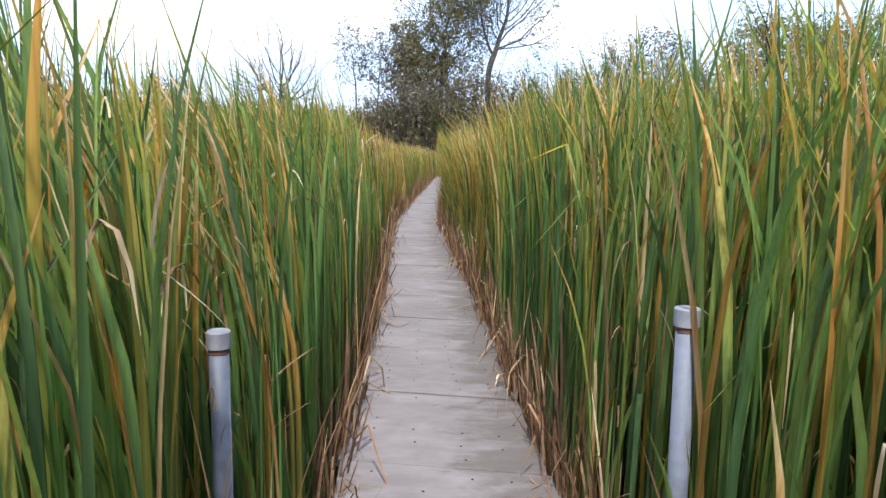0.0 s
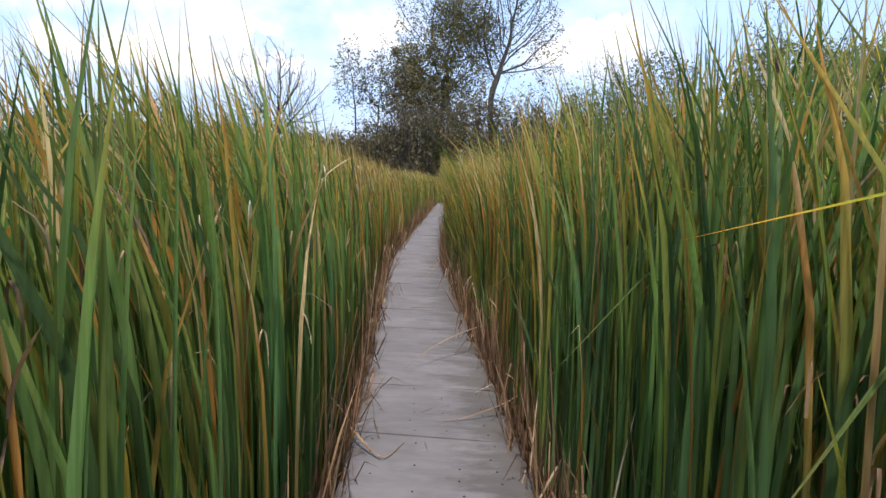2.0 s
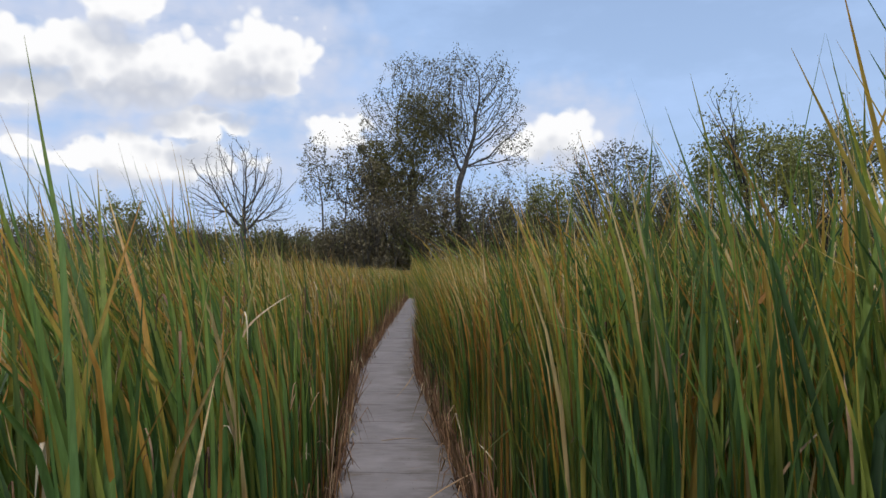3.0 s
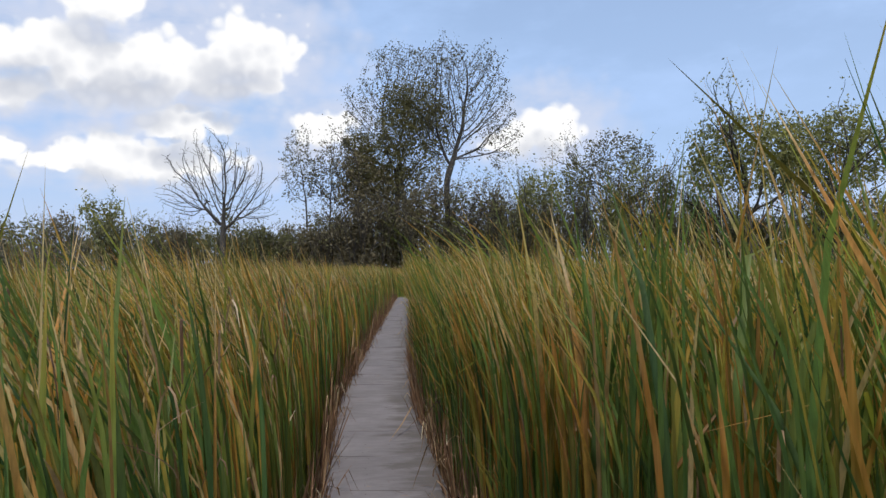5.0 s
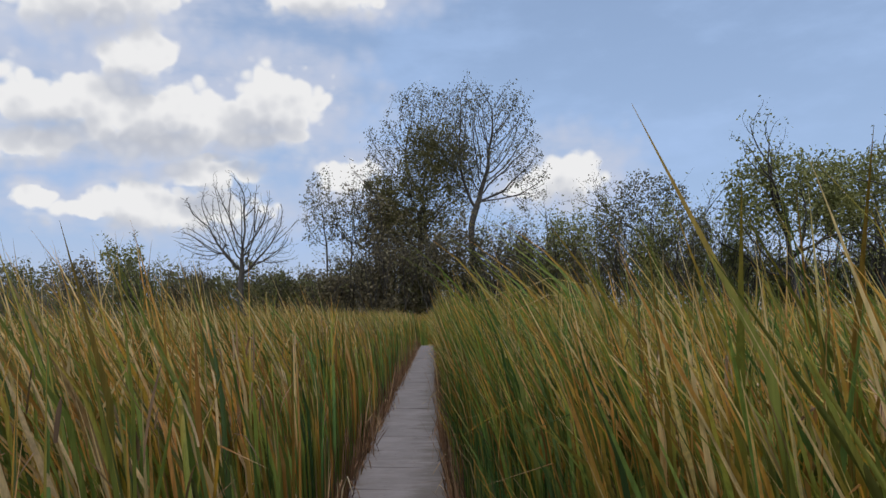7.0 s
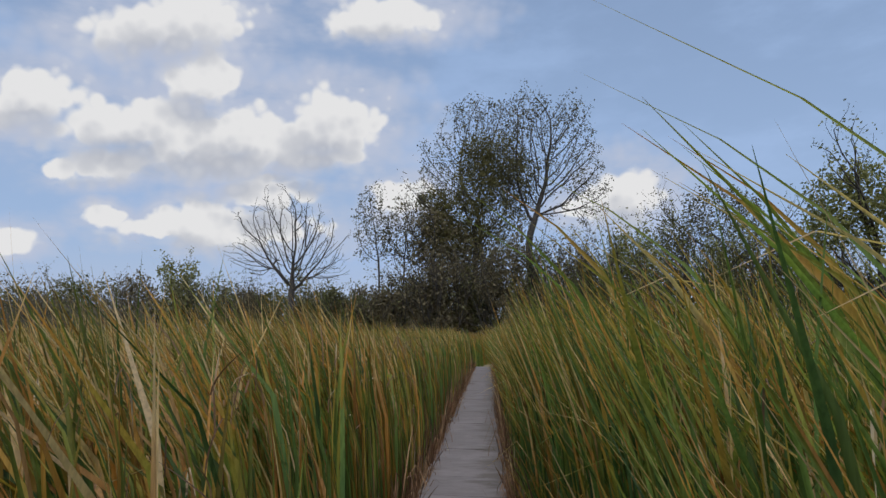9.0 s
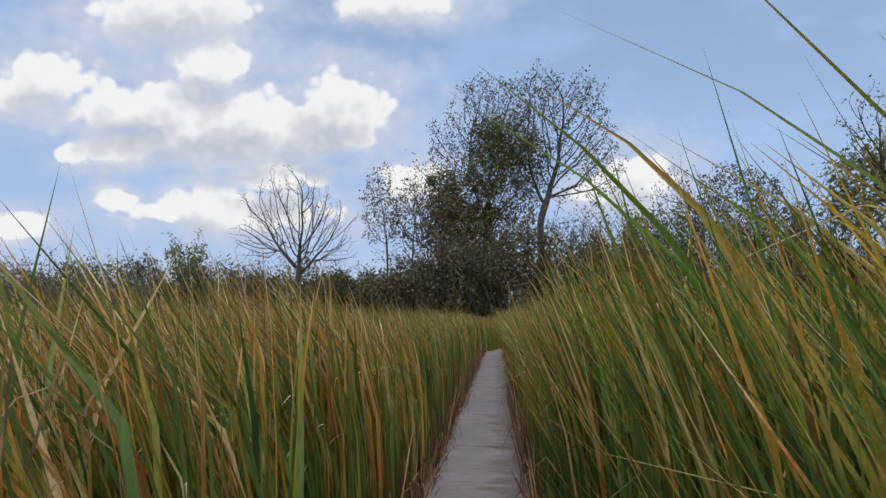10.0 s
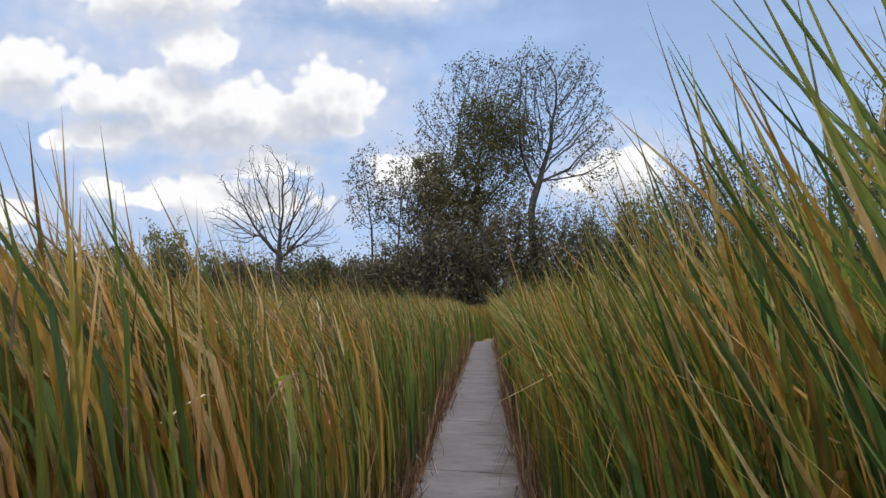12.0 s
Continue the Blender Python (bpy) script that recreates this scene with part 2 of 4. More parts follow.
M_SPIKE = plain_material("brown_spike", (0.13, 0.07, 0.04), 0.9, 0.0, 0.4, 60.0)
M_FLUFF = plain_material("seed_fluff", (0.62, 0.57, 0.49), 0.95, 0.0, 0.15)


def ground_material():
    m, t, out = material("marsh_ground")
    add, plug, maths, mix, steps, grain = nodes_of(t)
    geo = t.nodes.new("ShaderNodeNewGeometry")
    a = grain(geo.outputs["Position"], 0.8, 8.0, 0.65).outputs["Fac"]
    c = grain(geo.outputs["Position"], 14.0, 6.0, 0.7).outputs["Fac"]
    col = mix(steps(a, 0.35, 0.65), (0.17, 0.135, 0.085, 1), (0.30, 0.25, 0.16, 1))
    col = mix(steps(c, 0.4, 0.7, 0, 0.6), col, (0.16, 0.17, 0.075, 1))
    b = add("ShaderNodeBsdfPrincipled", Roughness=0.85)
    plug(col, b.inputs["Base Color"])
    bump = add("ShaderNodeBump", Strength=0.8, Distance=0.05)
    t.links.new(c, bump.inputs["Height"])
    t.links.new(bump.outputs[0], b.inputs["Normal"])
    t.links.new(b.outputs[0], out.inputs[0])
    return m


M_GROUND = ground_material()


# ---------------------------------------------------------------- mesh helpers
def part(name, bm, mat, parent, label=""):
    """Links a bmesh as one mesh object under a thing."""
    me = bpy.data.meshes.new(name)
    bm.to_mesh(me)
    bm.free()
    me.materials.append(mat)
    ob = new(name, me)
    ob.parent = parent
    return tagged(ob, label)


def array_mesh(name, verts, faces, mat, uv=None, smooth=False):
    """A mesh from arrays of corners (n, 3) and of faces (m, 3 or 4)."""
    me = bpy.data.meshes.new(name)
    n, k = faces.shape
    me.vertices.add(len(verts))
    me.vertices.foreach_set("co", np.ascontiguousarray(verts, np.float32).ravel())
    me.loops.add(n * k)
    me.loops.foreach_set("vertex_index", np.ascontiguousarray(faces, np.int32).ravel())
    me.polygons.add(n)
    me.polygons.foreach_set("loop_start", np.arange(0, n * k, k, dtype=np.int32))
    me.update(calc_edges=True)
    if uv is not None:
        layer = me.uv_layers.new(name="UVMap")
        layer.data.foreach_set("uv", np.ascontiguousarray(uv[faces.ravel()], np.float32).ravel())
    if smooth:
        me.polygons.foreach_set("use_smooth", np.ones(n, bool))
    me.materials.append(mat)
    return me


def walk_x(y):
    """The middle of the boardwalk at a distance along it."""
    return np.interp(y, [-4, 1.6, 6, 12.5, 14, 24, 34, 41, 48], [.33, .10, -.10, -.48, -.55, -.48, -.30, -.24, -.05])


HALF = 0.51          # half the boardwalk's width
GROUND_Z = -0.26
END_Y = 48.0

# ---------------------------------------------------------------- ground
bm = bmesh.new()
bmesh.ops.create_grid(bm, x_segments=60, y_segments=60, size=600)
for v in bm.verts:
    v.co.z = GROUND_Z
ground = part("ground", bm, M_GROUND, None)
tagged(ground, "marsh ground matted with dry straw under the cattails", "ground", kind="structure")

# ---------------------------------------------------------------- cattail beds
rng = np.random.default_rng(7)


def blades(n, root, height, width, lean, swing, age, fold=True, segs=5, droop=None, face=None):
    """Arrays of n tapering leaf blades. root (n, 3); lean (n, 2): how far the tip goes sideways, per metre of height;
    swing: the curve of the bend; droop: the share of the way up at which a blade has snapped over (above 1: not at all)."""
    s = np.linspace(0, 1, segs + 1)
    along = s[None, :] ** swing[:, None]
    up = s[None, :] * np.ones((n, 1))
    if droop is not None:
        over = np.clip(up - droop[:, None], 0, 1)
        up = up - 4.5 * over ** 2 - .5 * over
        along = along + (over - 1.2 * over ** 2) / np.maximum(0.15, np.hypot(lean[:, 0], lean[:, 1]))[:, None] * 0.6
    short = 1.0 / np.sqrt(1 + 0.6 * (lean ** 2).sum(1))
    centre = np.empty((n, segs + 1, 3))
    centre[..., 0] = root[:, 0, None] + lean[:, 0, None] * height[:, None] * along
    centre[..., 1] = root[:, 1, None] + lean[:, 1, None] * height[:, None] * along
    centre[..., 2] = root[:, 2, None] + height[:, None] * short[:, None] * up
    w = np.clip(np.minimum(1.0, (1 - s) * 4.4 + 0.03) * (0.75 + 0.25 * np.minimum(1, s * 4)), 0.02, 1)
    if face is None:
        face = rng.uniform(0, np.pi, n)
    turn = face[:, None] + rng.normal(0, 0.7, n)[:, None] * s[None, :]
    ax = np.stack([np.cos(turn), np.sin(turn), np.zeros_like(turn)], -1) * (width[:, None] * w[None, :] / 2)[..., None]
    cols = 3 if fold else 2
    verts = np.empty((n, segs + 1, cols, 3))
    verts[:, :, 0], verts[:, :, -1] = centre - ax, centre + ax
    if fold:
        keel = np.stack([-np.sin(turn), np.cos(turn), np.zeros_like(turn)], -1) * (width[:, None] * w[None, :] * 0.28)[..., None]
        verts[:, :, 1] = centre + keel
    uv = np.empty((n, segs + 1, cols, 2))
    uv[..., 0] = age[:, None, None]
    uv[..., 1] = s[None, :, None]
    i = np.arange(n)[:, None, None] * (segs + 1) * cols + np.arange(segs)[None, :, None] * cols + np.arange(cols - 1)[None, None, :]
    faces = np.stack([i, i + 1, i + 1 + cols, i + cols], -1).reshape(-1, 4)
    return verts.reshape(-1, 3), faces, uv.reshape(-1, 2)


def join(chunks):
    verts, faces, uvs, at = [], [], [], 0
    for v, f, q in chunks:
        verts.append(v), faces.append(f + at), uvs.append(q)
        at += len(v)
    return np.concatenate(verts), np.concatenate(faces), np.concatenate(uvs)


def ripple(x, y, scale, seed):
    """A smooth uneven field, about -1 to 1."""
    return (np.sin(x / scale + seed) * np.cos(y / scale * 1.3 + seed * 2.1) + np.sin((x * .7 + y * .9) / scale * 2.3 + seed * 3.7) * .6) / 1.4


def bed_height(x, y, side):
    base = np.where(side < 0, np.interp(y, [-3, 3, 6, 40, 75], [1.90, 1.90, 1.90, 1.95, 1.98]),
                    np.interp(y, [-3, 4, 8, 16, 45, 75], [2.16, 2.04, 1.94, 1.92, 2.03, 1.95]))
    return base + 0.10 * ripple(x, y, 1.7, 1.0) + 0.08 * ripple(x, y, 6.0, 2.0)


def patch(n, side, near, far, y0, y1, width, segs, fold, seedling=1.0):
    """Blades over a strip that lies between near and far metres outside the walk's edge."""
    y = rng.uniform(y0, y1, n)
    off = near + (far - near) * rng.uniform(0, 1, n) ** 1.15
    # shoots come in tufts of leaves
    tufts = max(1, n // 5)
    pick = rng.integers(0, tufts, n)
    ty, toff = rng.uniform(y0, y1, tufts), near + (far - near) * rng.uniform(0, 1, tufts) ** 1.1
    tuft_age, tuft_up, tuft_lean = rng.normal(0, .07, tufts), rng.normal(0, .045, tufts), rng.normal(0, .045, tufts)
    y = np.where(rng.uniform(0, 1, n) < .8, ty[pick] + rng.normal(0, .035, n), y)
    off = np.where(rng.uniform(0, 1, n) < .8, np.maximum(near, toff[pick] + rng.normal(0, .035, n)), off)
    # room in front of the two posts
    sight = .04 + side * .63 * (y + 1.2) / 1.8 + side * .09
    clear = np.where(y > -.6, side * (sight - walk_x(y)) - HALF, .36)
    off = np.where(y < .72, np.maximum(off, clear), off)
    x = walk_x(y) + side * (HALF + off)
    root = np.stack([x, y, np.full(n, GROUND_Z - 0.02)], 1)
    h = (bed_height(x, y, side) - GROUND_Z) * (0.80 + 0.2 * rng.beta(3, 1.8, n) + tuft_up[pick]) + rng.normal(0, .06, n)
    tall = rng.uniform(0, 1, n) < 0.015
    h = h + tall * rng.uniform(0.05, 0.28, n)
    low = rng.uniform(0, 1, n) < 0.34
    h = np.where(low, h * rng.uniform(.40, .93, n), h)
    wind = np.interp(y, [-3, 2, 6, 12, 40], [-.03, -.05, -.10, -.17, -.15]) * (1.0 if side > 0 else 0.65)
    lean = np.stack([wind * rng.uniform(.4, 1.7, n) + rng.normal(0, .06, n) + tuft_lean[pick], rng.normal(-.02, .09, n)], 1)
    # at the edge of the walk the leaves stand clear of it
    lean[:, 0] += side * 0.10 * np.exp(-off / 0.5)
    # none hangs over the line that is walked
    room = np.where(y < 17, (HALF + off - .36) / h, (HALF + off - .05) / h)
    lean[:, 0] = side * np.maximum(side * lean[:, 0], -np.maximum(room, -.05))
    swing = rng.uniform(3.2, 7.0, n)
    browner = np.interp(y, [-2, 3, 6, 12, 30, 75], [-.04, -.02, .04, .11, .09, .11]) + (.16 * np.exp(-((y - 14.5) / 3.5) ** 2 - (off / 3.5) ** 2) if side < 0 else 0)
    kind = rng.uniform(0, 1, n)
    age = np.where(kind < .66, rng.uniform(0, .30, n), np.where(kind < .89, rng.uniform(.34, .56, n), rng.uniform(.58, .78, n)))
    age = np.clip(age + browner * (.8 if side < 0 else .25) + 0.10 * ripple(x, y, 2.1, 5.0) + tuft_age[pick] + np.interp(y, [2, 5], [-.12, 0]), 0, 1)
    dead = rng.uniform(0, 1, n) < np.interp(y, [-2, 4, 10, 75], [.10, .09, .10, .12])
    age = np.where(dead, rng.uniform(.65, 1.0, n), age)
    droop = np.where(rng.uniform(0, 1, n) < 0.03 + .10 * dead, rng.uniform(.76, .93, n), 9.0)
    w = width * rng.uniform(.5, 1.4, n) * np.where(dead, .75, 1.0)
    return blades(n, root, h, w, lean, swing, age, fold, segs, droop)


beds = []
for side, word in ((-1, "shorter"), (1, "taller")):
    near = [patch(3700, side, .06, .55, -3, 8, .0175, 7, True), patch(3900, side, .06, .9, 8, 16.5, .0160, 6, True),
            patch(6400, side, .06, 1.3, 8, 26, .0195, 5, False), patch(5200, side, .4, 1.5, -3, 8, .020, 6, False), patch(5000, side, .06, 1.3, 24, 46, .027, 5, False)]
    mid = [patch(11500, side, 1.3, 4.0, -3, 17, .0225, 5, False), patch(10500, side, 1.3, 4.5, 16, 50, .032, 4, False)]
    far = [patch(2600, side, .3, 6, -12, -3, .045, 4, False), patch(15000, side, 4.0, 13, -2, 60, .038, 4, False), patch(18500, side, 13, 48, 2, 76, .058, 3, False)]
    v, f, uv = join(near + mid + far)
    # the fold gives different columns, so all chunks carry quads
    bed = new("cattail_bed", array_mesh("cattail_bed", v, f, M_CATTAIL, uv))
    beds.append(tagged(bed, "dense bed of %s green cattails with yellowing tips" % word, "cattails", kind="stuff"))
# the bed that closes the view past the end of the walk
n = 16000
y = rng.uniform(50, 70, n)
x = rng.uniform(-9, 9, n) + .3
keep = np.abs(x - (.1 + (y - 48) * .05)) > np.interp(y, [50, 56, 58], [.6, .4, -1])
x, y = x[keep], y[keep]
n = len(x)
root = np.stack([x, y, np.full(n, GROUND_Z - .02)], 1)
v, f, uv = blades(n, root, (bed_height(x, y, np.sign(x)) - GROUND_Z) * rng.uniform(.7, 1.05, n), .04 * rng.uniform(.6, 1.2, n),
                  np.stack([-.12 + rng.normal(0, .08, n), rng.normal(0, .08, n)], 1), rng.uniform(1.6, 3, n),
                  np.clip(rng.beta(1.6, 2.6, n) * .75 + .12, 0, 1), False, 4)
tagged(new("cattail_bed", array_mesh("cattail_bed", v, f, M_CATTAIL, uv)), "yellow-green cattails in front of the woods", "cattails", kind="stuff")


# ---------------------------------------------------------------- dead straw along the walk
def straw(n, side, y0, y1):
    y = rng.uniform(y0, y1, n)
    off = rng.gamma(1.6, .07, n) - .03
    x = walk_x(y) + side * (HALF + off)
    root = np.stack([x, y, np.full(n, GROUND_Z)], 1)
    h = rng.gamma(2.4, .14, n) + .18
    h = np.minimum(h, 1.25)
    lean = np.stack([-side * rng.gamma(1.2, .08, n) * np.exp(-1.5 * h) * 1.6 + rng.normal(0, .10, n), rng.normal(0, .2, n)], 1)
    droop = np.where(rng.uniform(0, 1, n) < .4, rng.uniform(.45, .85, n), 9.0)
    return blades(n, root, h, rng.uniform(.005, .014, n), lean, rng.uniform(1.1, 2.2, n), np.clip(rng.beta(1.4, 2.6, n), 0, 1), False, 5, droop)


for side in (-1, 1):
    k = 1.0 if side < 0 else 1.2
    v, f, uv = join([straw(int(2200 * k), side, -3, 10), straw(int(2700 * k), side, 10, 28), straw(int(1400 * k), side, 28, 46)])
    tagged(new("dead_straw", array_mesh("dead_straw", v, f, M_STRAW, uv)), "brown dead leaf straw along the boardwalk's edge", "dead straw", kind="stuff")


def snapped(n, side, y0, y1, depth=.12, width=.0065, length=.13):
    """Dry broken leaf ends that hang among the green ones."""
    y = rng.uniform(y0, y1, n)
    x = walk_x(y) + side * (HALF + rng.gamma(1.5, depth, n) + .05)
    z = np.interp(rng.uniform(0, 1, n) ** 1.3, [0, 1], [.0, 1.6])
    h = length * rng.uniform(.5, 1.6, n)
    a = rng.uniform(0, 6.28, n)
    lean = np.stack([np.cos(a), np.sin(a)], 1) * (rng.uniform(.05, 1.05, n) ** 1.8)[:, None]
    droop = np.where(rng.uniform(0, 1, n) < .5, rng.uniform(.4, .85, n), 9.0)
    return blades(n, np.stack([x, y, z], 1), h, width * rng.uniform(.6, 1.4, n), lean, rng.uniform(1.2, 2.2, n), rng.uniform(.35, .9, n), False, 6, droop)


for side in (-1, 1):
    v, f, uv = join([snapped(420, side, -.5, 8), snapped(620, side, 8, 24), snapped(1500, side, 0, 10, .8, .0065, .17), snapped(2400, side, 10, 26, 1.0, .0075, .20)])
    tagged(new("snapped_leaves", array_mesh("snapped_leaves", v, f, M_STRAW, uv)), "pale snapped leaf ends caught among green cattails", "dead leaves", kind="stuff")


# ---------------------------------------------------------------- trees
def tube(points, radii, sides=6):
    """A tapering limb along a line of points."""
    p, r = np.asarray(points, float), np.asarray(radii, float)
    d = np.gradient(p, axis=0)
    d /= np.linalg.norm(d, axis=1)[:, None] + 1e-9
    a = np.cross(d, [.31, .87, .13])
    a /= np.linalg.norm(a, axis=1)[:, None] + 1e-9
    b = np.cross(d, a)
    ang = np.linspace(0, 2 * np.pi, sides, endpoint=False)
    ring = p[:, None] + r[:, None, None] * (np.cos(ang)[None, :, None] * a[:, None] + np.sin(ang)[None, :, None] * b[:, None])
    k = len(p)
    i = np.arange(k - 1)[:, None] * sides + np.arange(sides)[None]
    j = np.arange(k - 1)[:, None] * sides + (np.arange(sides)[None] + 1) % sides
    return ring.reshape(-1, 3), np.stack([i, j, j + sides, i + sides], -1).reshape(-1, 4), np.zeros((k * sides, 2))


def limb(start, way, length, radius, wander, rise, r, steps=6):
    """Points of one limb that bends as it grows."""
    p, d = np.array(start, float), np.array(way, float)
    d /= np.linalg.norm(d)
    pts = [p.copy()]
    for _ in range(steps):
        d = d + r.normal(0, wander, 3) + np.array([0, 0, rise])
        d /= np.linalg.norm(d)
        p = p + d * length / steps
        pts.append(p.copy())
    return np.array(pts), d


def grow(start, way, length, radius, depth, r, out, tips, spread=.7, wander=.12, rise=.06, kids=4, shrink=.62, sides=6):
    radius = max(radius, .011)
    pts, d = limb(start, way, length, radius, wander * (1 if depth else 1.4), rise, r, 6 if depth > 1 else 4)
    out.append(tube(pts, np.linspace(radius, radius * .45, len(pts)), sides if depth > 1 else 4 if depth > 0 else 3))
    if depth == 0:
        tips.extend(pts[1:])
        return
    if depth == 1:
        tips.extend(pts[3:])
    for k in range(kids):
        s = r.uniform(.3, 1.0) if k else 1.0
        at = pts[min(len(pts) - 1, int(s * (len(pts) - 1)))]
        side = r.normal(0, 1, 3)
        side -= side.dot(d) * d
        side /= np.linalg.norm(side)
        grow(at, d + side * spread * r.uniform(.6, 1.3), length * shrink * r.uniform(.75, 1.15), radius * (.5 if k else .62) * (1 - .3 * s + .15), depth - 1, r,
             out, tips, spread, wander * 1.15, rise, kids, shrink, sides)


def bough(limbs):
    """A new limb in the list, for what grows on it."""
    limbs.append([])
    return limbs[-1]


def leaf_cards(points, size, r):
    """Small bent leaves, two faces each, at the points."""
    n = len(points)
    a = r.normal(0, 1, (n, 3))
    a /= np.linalg.norm(a, axis=1)[:, None]
    b = np.cross(a, r.normal(0, 1, (n, 3)))
    b /= np.linalg.norm(b, axis=1)[:, None] + 1e-9
    c = np.cross(a, b)
    s = size * r.uniform(.55, 1.3, n)[:, None]
    v = np.stack([points - a * s, points + b * s * .55 + c * s * .12, points + a * s, points - b * s * .55 + c * s * .12], 1)
    return v.reshape(-1, 3), np.arange(4 * n).reshape(n, 4), np.zeros((4 * n, 2))


def scatter(tips, per, spread, r):
    t = np.asarray(tips)
    return np.repeat(t, per, 0) + r.normal(0, spread, (len(t) * per, 3))


def cloud_points(n, blobs, r):
    """Points in lumpy ball shapes, denser at the skin: blobs of x, y, z, rx, ry, rz."""
    out = []
    total = sum(b[3] * b[5] for b in blobs)
    for x, y, z, rx, ry, rz in blobs:
        k = int(n * rx * rz / total)
        d = r.normal(0, 1, (k, 3))
        d /= np.linalg.norm(d, axis=1)[:, None]
        rad = r.uniform(.15, 1, k) ** .45
        lump = 1 + .22 * np.sin(d[:, 0] * 5 + x) * np.cos(d[:, 2] * 6 + z) + .12 * np.sin(d[:, 1] * 11 + d[:, 2] * 9)
        out.append(np.array([x, y, z]) + d * (rad * lump)[:, None] * np.array([rx, ry, rz]))
    return np.concatenate(out)


def tree(name, label, category, place, wood, leaves, wood_mat, leaf_mat, group=""):
    root = tagged(new(name), label, category, group)
    root.location = place
    stem, limbs = wood
    if stem:
        v, f, _ = join(stem)
        new("trunk", array_mesh("trunk", v, f, wood_mat, smooth=True)).parent = root
    for group_of in limbs:
        v, f, _ = join(group_of)
        new("limb" if stem else "stem", array_mesh("limb", v, f, wood_mat, smooth=True)).parent = root
    for k, (pts, size) in enumerate(leaves):
        r = np.random.default_rng(len(pts) + k)
        v, f, _ = leaf_cards(pts, size, r)
        new("crown", array_mesh("crown", v, f, leaf_mat)).parent = root
    return root


G = GROUND_Z


def colonise(path, wanted, r, step=.42, reach=5.0, kill=.75, rise=.10, wander=.12, tip=.015, power=2.25):
    """Grows a crown from a bare stem towards the wanted points. Gives the wood, as stem and limbs, and the twigs' points."""
    nodes = np.array(path, float)
    parent = np.arange(-1, len(nodes) - 1)
    gap = np.linalg.norm(wanted[:, None] - nodes[None], axis=2)
    at, gap = gap.argmin(1), gap.min(1)
    for turn in range(110):
        use = gap < reach
        if not use.any():
            break
        pull = (wanted[use] - nodes[at[use]]) / gap[use][:, None]
        ids, where = np.unique(at[use], return_inverse=True)
        way = np.zeros((len(ids), 3))
        np.add.at(way, where.ravel(), pull)
        way /= np.linalg.norm(way, axis=1)[:, None] + 1e-6
        way += r.normal(0, wander, way.shape) + np.array([0, 0, rise])
        way /= np.linalg.norm(way, axis=1)[:, None] + 1e-6
        fresh = nodes[ids] + way * step
        more = np.linalg.norm(wanted[:, None] - fresh[None], axis=2)
        closer = more.min(1) < gap
        at = np.where(closer, more.argmin(1) + len(nodes), at)
        gap = np.minimum(gap, more.min(1))
        nodes, parent = np.concatenate([nodes, fresh]), np.concatenate([parent, ids])
        left = gap > kill
        wanted, at, gap = wanted[left], at[left], gap[left]
    n = len(nodes)
    kids = [[] for _ in range(n)]
    load = np.zeros(n)
    for k in range(n - 1, -1, -1):
        load[k] = max(load[k], tip ** power)
        if parent[k] >= 0:
            kids[parent[k]].append(k)
            load[parent[k]] += load[k]
    radius = load ** (1 / power)
    stem, limbs = [], []
    todo = [(0, [], stem, 0)]
    while todo:
        k, line, bag, depth = todo.pop()
        line = line + [k]
        while kids[k]:
            order = sorted(kids[k], key=lambda q: -load[q])
            for q in order[1:]:
                big = depth == 0 and radius[q] > tip * 2.6
                todo.append((q, [k], bough(limbs) if big else bag, depth + 1))
            k = order[0]
            line.append(k)
        p, w = nodes[line], radius[line].copy()
        if len(p) > 2:
            p[1:-1] = (p[:-2] + 2 * p[1:-1] + p[2:]) / 4
        if line[0] != 0:
            w[0] = w[1]
        bag.append(tube(p, w, 8 if w[0] > .12 else 5 if w[0] > .04 else 3))
    return (stem, limbs), nodes[radius < tip * 2.0]


def straight(x0, x1, h, n=12, sway=.12, seed=0):
    """The points of a bare stem."""
    s = np.linspace(0, 1, n)
    return np.stack([x0 + (x1 - x0) * s + sway * np.sin(s * 5 + seed), .3 * sway * np.cos(s * 4 + seed), h * s], 1)


def poplar_big():
    """The tall open-crowned poplar with bare limbs to one side."""
    r = np.random.default_rng(11)
    crown = [(2.9, 0, 17.0, 1.7, 1.8, 4.0), (4.6, 0, 17.5, 2.4, 2.2, 4.0), (5.2, 0, 20.6, 2.4, 2.2, 3.2), (4.6, 0, 22.4, 2.0, 2.0, 2.4), (7.6, 0, 17.6, 2.6, 2.2, 4.4), (8.6, 0, 20.8, 1.7, 2.0, 3.0), (9.6, 0, 15.2, 1.9, 2.0, 3.2)]
    crown = [(x - 4.4, y, z - G, a * 1.12, b, c * 1.14) for x, y, z, a, b, c in crown]
    wood, twigs = colonise(straight(0, -.1, 10.4), cloud_points(3200, crown, r), r, .40, 6.5, .52, .08, .18, .017, 2.05)
    return tree("poplar", "tall thin-leaved poplar with bare forking limbs", "tree", (4.4, 72, G), wood, [(scatter(twigs[r.uniform(0, 1, len(twigs)) < .85], 5, .26, r), .12)], M_BARK, M_POPLAR)


